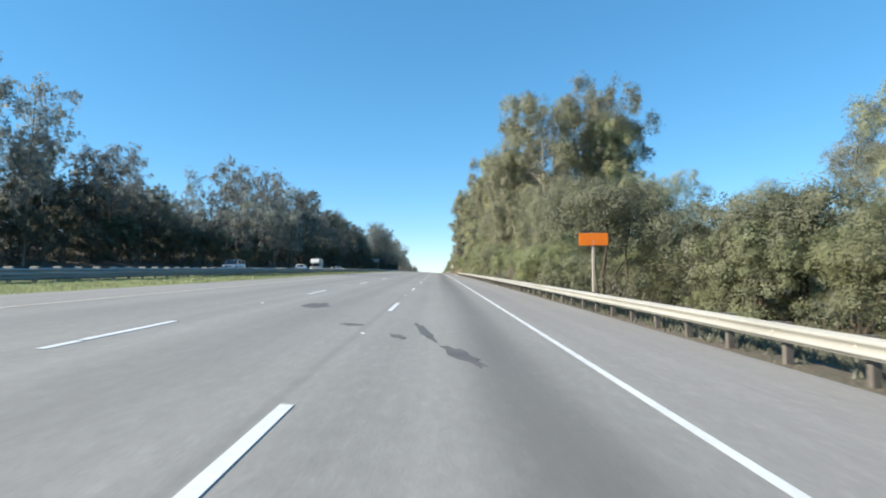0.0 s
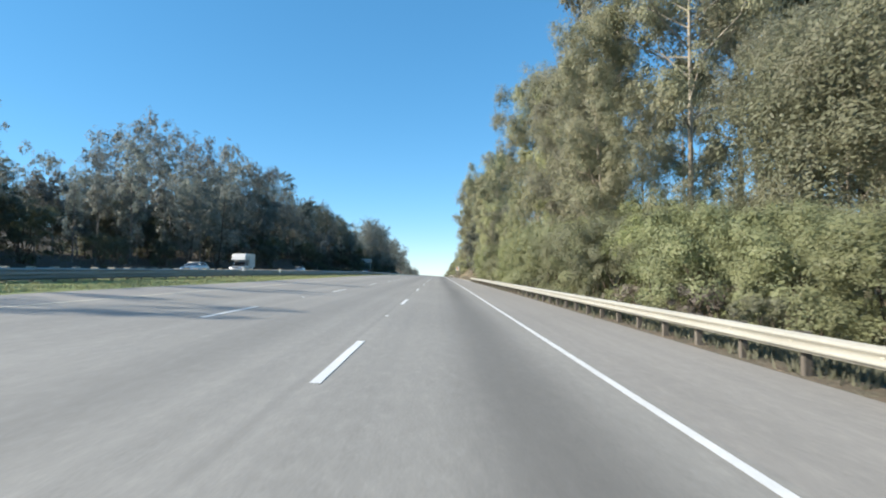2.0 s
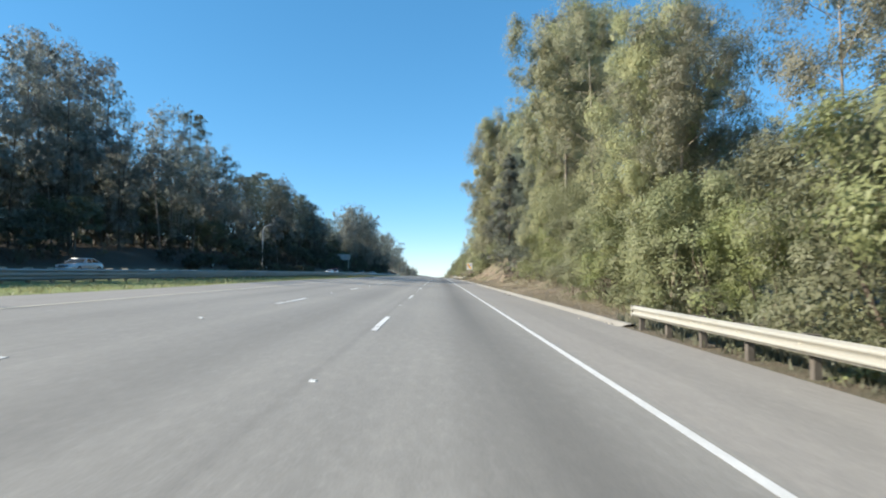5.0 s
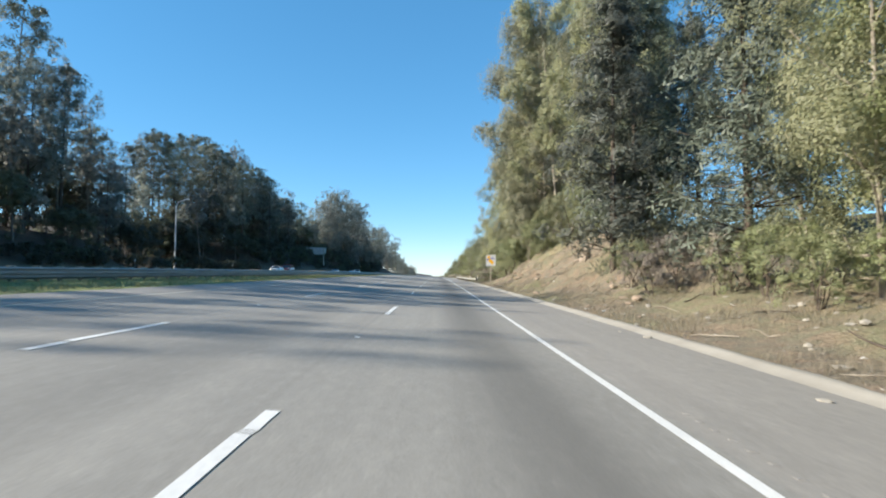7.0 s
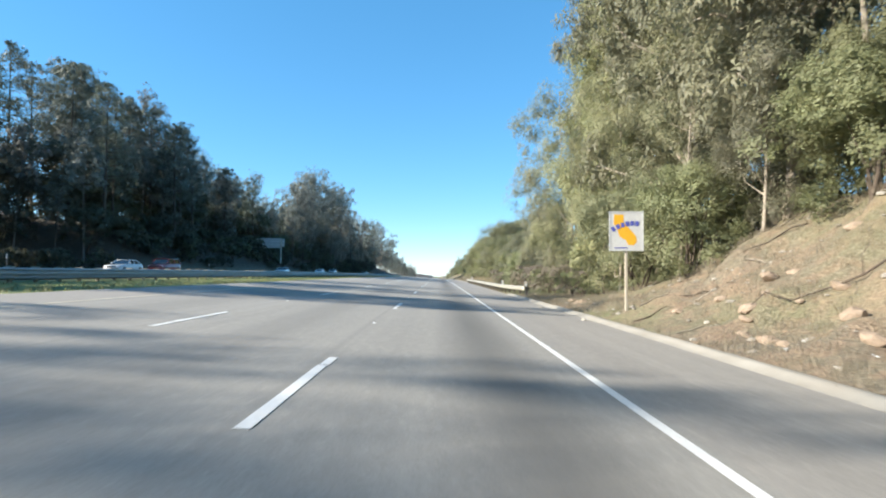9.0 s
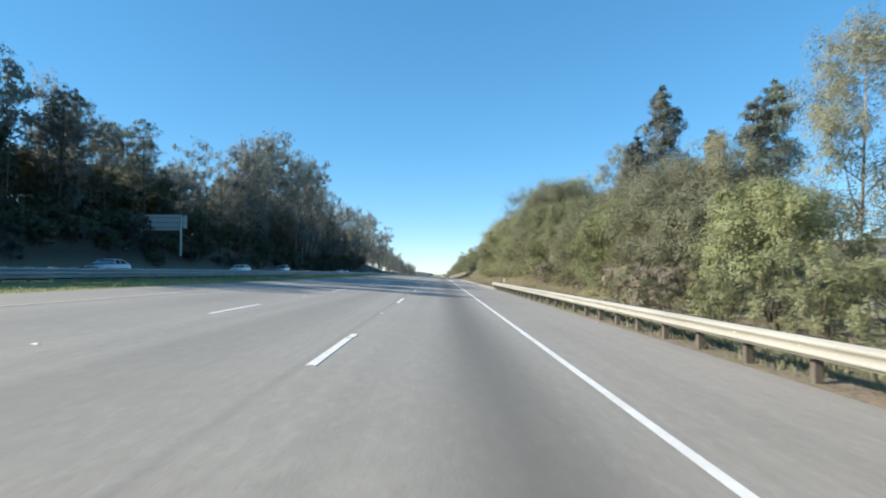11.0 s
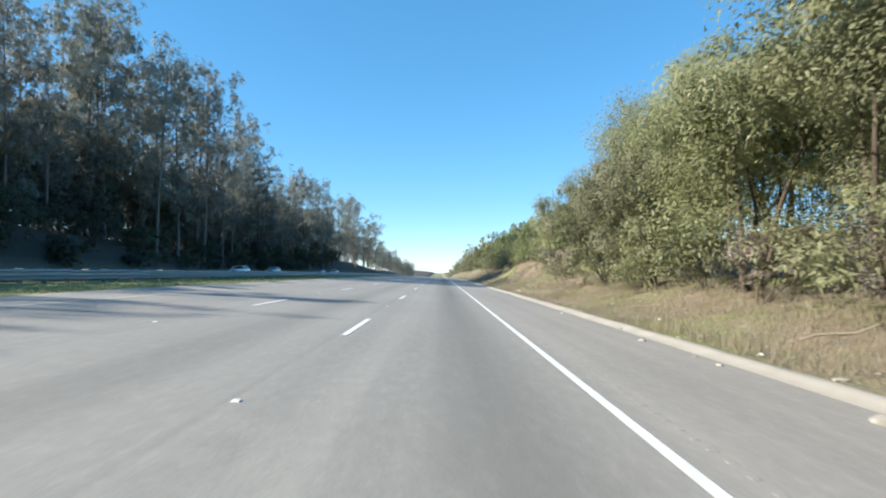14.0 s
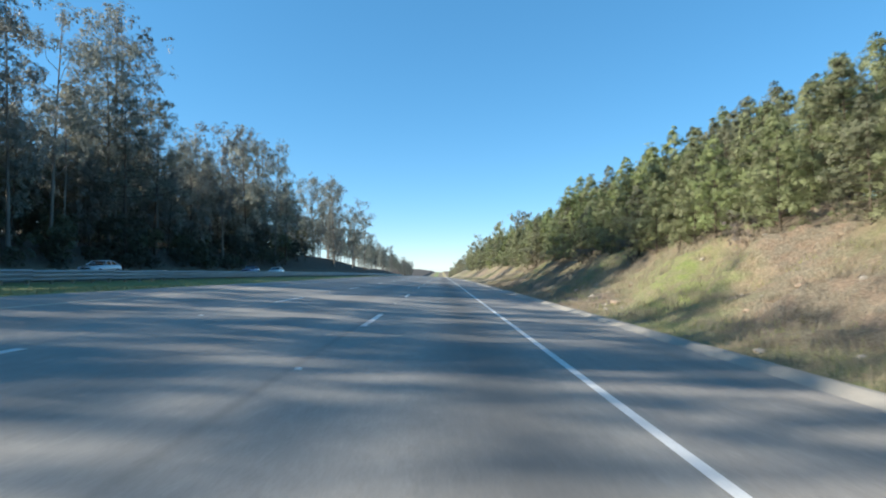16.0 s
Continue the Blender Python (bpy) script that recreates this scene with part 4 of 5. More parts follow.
def plant_right():
    rnd = random.Random(11)
    tall = [gum_tree(60 + i, 32, 0.22, 0.17, 132, 260, GUM, BARKPALE, 0.27, "tall olive-green gum tree with pale peeling limbs", False, 0.034, "tall_gum_tree") for i in range(3)]
    broad = [gum_tree(130 + i, 31, 0.42, 0.2, 128, 270, GUM, BARKPALE, 0.27, "tall gum tree with a broad domed crown and pale limbs", False, 0.042, "tall_gum_tree", 0.2) for i in range(3)]
    leafy = [gum_tree(70 + i, 18, 0.08, 0.2, 100, 340, GUM, BARKPALE, 0.17, "bushy gum tree leafy to the ground", False, 0.06, "bushy_gum_tree") for i in range(3)]
    great = [gum_tree(65 + i, 30, 0.05, 0.165, 232, 330, GUM, BARKPALE, 0.235, "great gum tree with drooping olive foliage from the ground up", False, 0.042, "great_gum_tree") for i in range(3)]
    wattle = [bush_tree(80 + i, 7, 6.5, 96, 250, (WATTLE, SCRUB)[i % 2], 0.165, "dense green wattle tree behind the rail", False) for i in range(4)]
    dome = [bush_tree(90 + i, 12, 12, 190, 300, WATTLE, 0.175, "broad rounded wattle tree with olive leaves", False, 7) for i in range(2)]
    young = [pine_tree(100 + i, 7, 0.4, 17, 56, PINEYOUNG, 0.3, "young bright green pine with a pointed tip on the cutting", 0.03, 0.92, False, 0.08, 0.13, "young_pine_tree") for i in range(3)]
    dark = [pine_tree(110 + i, 20, 0.23, 17, 110, PINE, 0.45, "dark drooping conifer above the cutting", 0.06, 0.7, False, 0.07, name="dark_conifer") for i in range(2)]
    scrub = [bush_tree(120 + i, 2.6, 3.0, 38, 110, (SCRUB, TWIG, SCRUB)[i], 0.1, ("grey-green scrub bush on the bank", "leafless brown brush on the bank", "grey-green scrub bush on the bank")[i], False, name="shrub") for i in range(3)]
    slim = [pine_tree(100 + i, 7, 0.36, 12, 22, PINEYOUNG, 0.62, "young bright green pine with a pointed tip on the cutting", 0.03, 0.92, False, 0.08, 0.13, "young_pine_tree") for i in range(3)]
    far = [gum_tree(75 + i, 18, 0.08, 0.2, 60, 45, GUM, BARKPALE, 0.6, "bushy gum tree far along the road", False, 0.06, "bushy_gum_tree") for i in range(2)]
    kinds = {"t": (tall, 32), "g": (great, 30), "b": (broad, 31), "l": (leafy, 18), "w": (wattle, 7), "d": (dome, 12), "y": (young, 7), "c": (dark, 20), "s": (scrub, 2.6)}
    # kind, x, y, height of the tip
    known = [("w", 13.5, 387.5, 6.2), ("w", 14.5, 391.5, 6.6), ("d", 17.5, 394, 11), ("c", 11.2, 227, 21), ("l", 12, 267, 13), ("l", 11.6, 273, 14), ("w", 10.9, 270.5, 6.5), ("w", 10.6, 276, 6), ("l", 11.3, 281, 15), ("w", 13, 262.5, 8.5), ("c", 34.4, 387, 30), ("c", 44, 374, 26.5), ("w", 9, 31, 5.7), ("l", 17.5, 45.5, 8.3), ("l", 24, 60, 10.6), ("l", 24, 66, 12.4), ("d", 20, 76, 13.4), ("l", 17, 71, 10.5), ("b", 17.5, 94, 32.1), ("b", 25.5, 97, 34.2), ("t", 29, 94, 28), ("l", 31, 83, 13), ("t", 30, 110, 39.1), ("g", 12.5, 97, 22),
             ("l", 18, 84, 16), ("l", 15, 94, 15), ("l", 16, 76, 13), ("g", 13.5, 110, 23.4), ("g", 14.5, 120, 27.2), ("g", 16, 130, 30.3), ("t", 20, 124, 28), ("g", 15, 140, 15.2), ("t", 22, 140, 30), ("t", 13, 117, 25.3), ("l", 13, 148, 11.2), ("l", 14, 102, 17),
             ("b", 10.5, 162, 13.5), ("g", 10.5, 164, 15.7), ("l", 13.5, 172, 17.5), ("b", 14.2, 187, 24.9), ("t", 17, 182, 18.3), ("l", 12, 164, 15.4), ("t", 34, 130, 30), ("l", 14, 156, 13.7), ("w", 12.5, 176, 7), ("d", 15.5, 168, 10), ("w", 12, 183, 6.5), ("d", 15.8, 187, 11),
             ("w", 13, 192, 7), ("d", 16.5, 198, 12), ("w", 13.8, 204, 7), ("d", 18, 210, 12), ("w", 12.8, 198, 5.5), ("l", 23, 30, 8.1), ("l", 20, 22, 9), ("l", 24, 42, 7.5), ("l", 21, 12, 9), ("c", 18, 229, 20), ("c", 14.2, 231, 25), ("c", 13, 214, 19),
             ("l", 12.5, 206, 15.5), ("l", 15, 208, 17.7), ("g", 16.5, 200, 22), ("l", 14, 197, 14), ("g", 18, 218, 21.5), ("g", 17, 243, 34.2), ("l", 14, 190, 12), ("c", 17.5, 240, 23), ("g", 13.6, 268, 39.6), ("g", 13.8, 277, 40.6), ("g", 13, 286, 27.7), ("g", 16, 288, 30),
             ("t", 19, 280, 34), ("t", 15, 262, 39.3), ("t", 15.5, 296, 28), ("l", 11, 294, 14.3), ("l", 10.5, 301, 12.1), ("l", 13.5, 306, 22), ("t", 20, 292, 30), ("t", 23, 272, 33), ("l", 18, 258, 18), ("t", 22, 262, 30), ("g", 20, 250, 26), ("w", 15, 244, 10.5),
             ("w", 14.8, 252, 11), ("w", 15.2, 258, 11), ("l", 16.5, 248, 15), ("l", 15.5, 236, 15), ("w", 14.2, 238, 9), ("g", 18, 244, 27), ("w", 14.5, 264, 10), ("w", 14.8, 230, 8.5), ("t", 26, 252, 30), ("l", 18, 254, 16), ("l", 17, 270, 18), ("l", 12, 312, 10.9),
             ("l", 17, 264, 18), ("l", 20, 360, 14.9), ("c", 20, 342, 11.7), ("c", 20.5, 360, 15.5), ("l", 20.5, 349, 11.3), ("d", 16, 338, 8.3), ("w", 12, 328, 5.4), ("w", 11, 320, 4.4), ("d", 18, 349, 8.5), ("w", 13.5, 344, 6), ("w", 15.5, 357, 7.5), ("l", 16, 332, 9.3),
             ("l", 15, 322, 11), ("d", 18.5, 371, 10.4), ("d", 23.5, 373, 12), ("w", 16.2, 367, 9.3), ("d", 17, 381, 14.3), ("l", 16, 390, 13.6), ("d", 14.5, 396, 11.3), ("l", 15, 403, 12.9), ("w", 12, 400, 9.2), ("w", 11.8, 407, 9.6), ("d", 15.5, 412, 11.6), ("d", 16, 420, 12.5),
             ("l", 16, 427, 10), ("l", 16, 424, 12.8), ("d", 19, 430, 12), ("w", 11.5, 416, 7.8), ("w", 11.5, 424, 7.7), ("l", 24, 378, 12.3), ("l", 26, 392, 12), ("d", 22, 388, 12),
             ("l", 22, 399, 15.8), ("d", 21, 410, 12), ("w", 13, 386, 8.4), ("w", 13, 393, 7), ("w", 15, 376, 8), ("w", 17.5, 377, 6.5), ("w", 19.5, 383, 7), ("w", 21.5, 379, 7.5), ("w", 16, 384, 6.5), ("w", 24, 372, 7), ("b", 13, 129, 28),
             ("l", 20.5, 379, 15.4), ("l", 15.5, 429, 13.7), ("g", 15.5, 199, 34.4), ("w", 15.5, 24, 4.5), ("b", 30.5, 99, 33.9), ("d", 15.5, 354, 7.6), ("d", 14, 366, 9.5), ("t", 18, 109, 36.3), ("l", 30.5, 69, 13.1), ("d", 15.5, 379, 13.5), ("y", 15.5, 589, 10.5),
             ("y", 13, 589, 9.2), ("d", 21, 354, 10), ("y", 15.5, 484, 9.9), ("d", 13, 389, 9.3), ("y", 15.5, 564, 10), ("y", 15.5, 489, 9.8), ("y", 15.5, 494, 10), ("y", 13, 499, 8.8), ("y", 15.5, 504, 10.6), ("y", 15.5, 464, 8.9), ("y", 15.5, 479, 9.8), ("w", 13, 24, 4.1),
             ("l", 10.5, 59, 9.5), ("l", 10.5, 134, 10), ("y", 15.5, 544, 9.3), ("g", 19, 252, 36), ("y", 18, 479, 10.4), ("y", 15.5, 499, 10.1), ("l", 33, 39, 14.4), ("w", 13, 54, 6.3), ("g", 30.5, 94, 27.8), ("b", 30.5, 169, 34.1), ("g", 18, 204, 35.1),
             ("c", 33, 359, 19.4), ("y", 15.5, 469, 8.3), ("b", 13, 194, 30.8), ("d", 15.5, 334, 8.1), ("y", 18, 459, 11), ("y", 18, 469, 9.8), ("y", 15.5, 529, 8.7)]
    for kind, x, y, h in known:
        models, base = kinds[kind]
        plant(rnd.choice(models), x, y, (h - top_of(x, y)) / base)
    # slender pale stems and low growth along the top of the cutting
    poles = [gum_tree(140 + i, 22, 0.42, 0.1, 44, 190, GUM, BARKPALE, 0.24, "slender gum with a pale bare stem above the cutting", False, 0.05, "slender_gum_tree") for i in range(3)]
    for k in range(22):
        y = 244 + 2.9 * k + rnd.uniform(-1, 1)
        plant(rnd.choice(poles), rnd.uniform(14, 19), y, rnd.uniform(0.8, 1.15))
        plant(rnd.choice(wattle), rnd.uniform(15, 20), y + 1.2, rnd.uniform(0.6, 0.95))
    # hedge of wattle close behind the first rail
    y = 6
    while y < 172:
        x = 9.3 + rnd.uniform(-0.5, 1.2) + (1.5 if y > 150 else 0) + (3.5 if y < 40 else 0)
        h = (4.5 if y < 75 else 5.4 if y < 95 else 6.2) * rnd.uniform(0.8, 1.15)
        plant(rnd.choice(wattle), x, y, h / 7, sink=0.1)
        if rnd.random() < 0.6:
            plant(rnd.choice(wattle), x + 4.5 + rnd.uniform(-1, 1), y + 2, rnd.uniform(0.9, 1.25) * (0.72 if y < 75 else 1))
        if rnd.random() < 0.5:
            plant(rnd.choice(scrub), x - 1.8, y + 1.5, rnd.uniform(0.5, 0.8))
        y += rnd.uniform(3.4, 4.6)
    # scrub on and above the cutting, behind the second rail
    y = 178
    while y < 445:
        if y < 285:
            low = 9.6 if y < 222 else 13.5
            xs = (rnd.uniform(low, low + 2), rnd.uniform(low + 1, low + 4)) if rnd.random() < 0.75 else ()
        elif y < 362:
            near = 8.4 if y < 332 else 12.5
            xs = (rnd.uniform(near, near + 1.2), rnd.uniform(near + 1.5, near + 4.5))
        else:
            xs = (rnd.uniform(10.3, 12),) if rnd.random() < 0.7 else ()
        for x in xs:
            plant(rnd.choice(scrub), x, y, rnd.uniform(0.6, 1.1))
        y += rnd.uniform(2.5, 4)
    # young pines along the far cutting
    plant(rnd.choice(leafy), 12.3, 448, (9.2 - top_of(12.3, 448)) / 18)
    y = 436
    while y < 700:
        for x, p in ((12.6, 0.85), (15, 0.9), (18, 0.9), (22, 0.7)):
            if rnd.random() < p * (1 if y < 560 else 0.6):
                plant(rnd.choice(young if y < 530 else slim), x + rnd.uniform(-0.8, 0.8), y + rnd.uniform(-1, 1), max(1.6, 6.8 + 0.6 * (x - 12) - top_of(x, y)) * rnd.uniform(0.72, 1.02) / 7)
        if 455 < y < 530 and rnd.random() < 0.45:
            plant(rnd.choice(scrub), rnd.uniform(11, 12.2), y, rnd.uniform(0.4, 0.7))
        y += 2.1 if y < 560 else 4.5
    y = 560
    while y < 1350:
        plant(rnd.choice(far), 16 + rnd.uniform(-3, 5), y, rnd.uniform(0.5, 0.7))
        y += 11
    for m in poles + slim + far + broad + tall + great + leafy + wattle + dome + young + dark + scrub:
        drop_model(m)


build_ground()
build_roads()
build_paint()
build_kerb(153.5, 292)
build_kerb(357, 620)
build_guardrail(-38, 153.5, "pale weathered steel guard rail on dark timber posts beside the wood")
build_guardrail(289, 360, "pale weathered steel guard rail below the scrub bank", flare=True)
build_median_rail(-60, 780)
plant_left()
plant_right()
# ---- details ----


# signs, lamps, delineators
def letter_bars(bm, x0, x1, z, h, y, count, rnd):
    w = (x1 - x0) / count
    for k in range(count):
        box(bm, x0 + w * k + 0.12 * w, x0 + w * (k + 1) - 0.12 * w, y - 0.004, y, z - h * rnd.uniform(0.45, 0.55), z + h * rnd.uniform(0.45, 0.55))


def build_orange_sign():
    x, y = 6.94, 26.2
    root = empty("road_work_sign", pose(x, y, top_of(x, y)), "blank orange sign board on a pale timber post", "sign")
    bm = bmesh.new()
    box(bm, -0.06, 0.06, -0.06, 0.06, -0.6, 3.1, 0.01)
    part("post", bm, POSTWOOD, root, "pale timber post")
    bm = bmesh.new()
    box(bm, -0.69, 0.69, -0.09, -0.066, 2.84, 3.42, 0.008)
    part("board", bm, ORANGE, root, "plain bright orange board")
    for z in (2.92, 3.04):
        bm = bmesh.new()
        rod(bm, (0, -0.1, z), (0, -0.088, z), 0.02)
        part("bolt", bm, ALU, root)


def build_litter_sign():
    x, y = 6.95, 267.3
    root = empty("highway_sign", pose(x, y, top_of(x, y), 0, 0, -4), "white sign with golden state outline on a timber post", "sign")
    bm = bmesh.new()
    box(bm, -0.05, 0.05, -0.05, 0.05, -0.6, 3.2, 0.01)
    part("post", bm, POSTWOOD, root, "weathered timber post")
    bm = bmesh.new()
    box(bm, -0.64, 0.64, -0.075, -0.055, 1.62, 3.12, 0.02)
    part("panel", bm, SIGNWHITE, root, "white panel")
    bm = bmesh.new()
    for x0, x1, z0, z1 in ((-0.66, 0.66, 3.09, 3.14), (-0.66, 0.66, 1.6, 1.65), (-0.66, -0.61, 1.65, 3.09), (0.61, 0.66, 1.65, 3.09)):
        box(bm, x0, x1, -0.085, -0.05, z0, z1)
    part("border", bm, ALU, root, "grey metal border")
    # golden outline of a state, two leaning lobes
    bm = bmesh.new()
    outline = [(-0.46, 3.02), (-0.1, 3.02), (-0.1, 2.72), (0.36, 2.18), (0.4, 1.98), (0.28, 1.82), (0.06, 1.84), (-0.02, 2.02), (-0.26, 2.16), (-0.34, 2.42), (-0.48, 2.66)]
    ring = [bm.verts.new((a, -0.079, b)) for a, b in outline]
    f = bm.faces.new(ring)
    out = bmesh.ops.extrude_face_region(bm, geom=[f])
    for v in out["geom"]:
        if isinstance(v, bmesh.types.BMVert):
            v.co.y += 0.003
    part("state_outline", bm, SIGNGOLD, root, "golden outline")
    rnd = random.Random(3)
    for k in range(6):
        bm = bmesh.new()
        a = -0.52 + 0.18 * k
        box(bm, -0.07, 0.07, -0.003, 0.0, -0.09, 0.09)
        for v in bm.verts:
            if v.co.z > 0:
                v.co.x *= 0.8 + 0.3 * (k % 2)
        bmesh.ops.transform(bm, matrix=Matrix.Translation((a + 0.02, -0.083, 2.4 + 0.28 * math.sin((k + 0.6) / 6 * 2.0))) @ Matrix.Rotation(radians(-35 + 10 * k), 4, "Y"), verts=bm.verts)
        part("lettering_bar", bm, SIGNBLUE, root, "blue bar of lettering")
    bm = bmesh.new()
    box(bm, -0.45, 0.05, -0.079, -0.076, 1.7, 1.74)
    part("lettering_bar", bm, SIGNBLUE, root)
    for child in root.children:
        if child.name.split(".")[0] != "post":
            child.location.z = 0.72


def build_back_sign():
    x, y = -44.0, 390.0
    z = 8.6 + crest(y) + 0.6
    root = empty("guide_sign", pose(x, y, top_of(x, y)), "large road sign seen from its bare grey back on two posts", "sign")
    g = top_of(x, y)
    for a, b, name in ((-3.6, 2.75, "panel"),):
        for k in range(6):
            bm = bmesh.new()
            box(bm, a + 1.06 * k, a + 1.06 * (k + 1) - 0.01, 0.05, 0.1, z - 1.25 - g, z + 1.25 - g)
            part("panel", bm, ALU, root, "bare aluminium back panel")
    bm = bmesh.new()
    box(bm, 2.85, 3.5, 0.05, 0.1, z - 0.9 - g, z + 1.1 - g)
    part("panel", bm, ALU, root, "narrow separate panel")
    for zz in (-0.8, 0.0, 0.8):
        bm = bmesh.new()
        box(bm, -3.6, 3.4, -0.04, 0.045, z + zz - 0.06 - g, z + zz + 0.06 - g)
        part("stiffener", bm, DARKSTEEL, root)
    for xx in (-3.5, 2.7):
        bm = bmesh.new()
        rod(bm, (xx, -0.2, -0.5), (xx, -0.2, z + 1.2 - g), 0.16, 12)
        part("post", bm, STEEL, root, "pale steel post")


def build_lamp(x, y, h, arm):
    root = empty("street_lamp", pose(x, y, top_of(x, y)), "tall grey street lamp with a curved arm", "street lamp", "street lamps")
    v, f = tube([(0, 0, -0.3), (0, 0, h * 0.5), (0, 0, h * 0.9), (0.25 * arm, 0, h * 0.965), (arm, 0, h)], [0.19, 0.15, 0.12, 0.1, 0.08], 10)
    mesh_object("pole", v, f, ALU, root, True)
    bm = bmesh.new()
    box(bm, arm - 0.1, arm + 0.75, -0.17, 0.17, h - 0.1, h + 0.1, 0.05)
    part("lamp_head", bm, ALU, root)
    bm = bmesh.new()
    box(bm, arm + 0.05, arm + 0.6, -0.13, 0.13, h - 0.13, h - 0.1)
    part("lens", bm, LAMPGLASS, root)
    bm = bmesh.new()
    box(bm, -0.25, 0.25, -0.25, 0.25, -0.2, 0.12, 0.03)
    part("base", bm, KERB, root)


def build_delineator(x, y, h=1.0, w=0.2, label="white plastic roadside delineator plate on a thin post"):
    root = empty("delineator", pose(x, y, top_of(x, y)), label, "road marker", "delineators")
    bm = bmesh.new()
    box(bm, -0.03, 0.03, -0.012, 0.012, -0.3, h - 0.05)
    part("post", bm, DARKSTEEL, root)
    bm = bmesh.new()
    box(bm, -w / 2, w / 2, -0.03, -0.014, h - 0.42, h, 0.006)
    part("plate", bm, DELIN, root)
    bm = bmesh.new()
    rod(bm, (0, -0.036, h - 0.1), (0, -0.03, h - 0.1), 0.04, 10)
    part("reflector", bm, SIGNGOLD, root)


build_orange_sign()
build_litter_sign()
build_back_sign()
build_lamp(-52.5, 301, 14.3, 1.9)
build_delineator(6.3, 357.5, 1.15, 0.2)
build_delineator(6.9, 292, 1.1, 0.2)
build_delineator(6.0, 301, 1.1, 0.2)
build_delineator(-22.4, 116.5, 1.15, 0.26, "white plate on the median barrier")
build_delineator(-22.4, 131, 1.0, 0.2, "white plate on the median barrier")
for yy in (232, 262, 296, 340):
    build_delineator(-39.2, yy, 1.5, 0.14, "slim white verge post beside the far carriageway")


# vehicles on the far carriageway
def loft(sections, caps=True):
    """Skin over cross-sections of equal point count."""
    verts, faces = [], []
    n = len(sections[0])
    for s in sections:
        verts += s
    for i in range(len(sections) - 1):
        for k in range(n):
            q = (k + 1) % n
            faces.append((i * n + k, i * n + q, (i + 1) * n + q, (i + 1) * n + k))
    if caps:
        faces.append(tuple(range(n))[::-1])
        faces.append(tuple(range((len(sections) - 1) * n, len(sections) * n)))
    return verts, faces


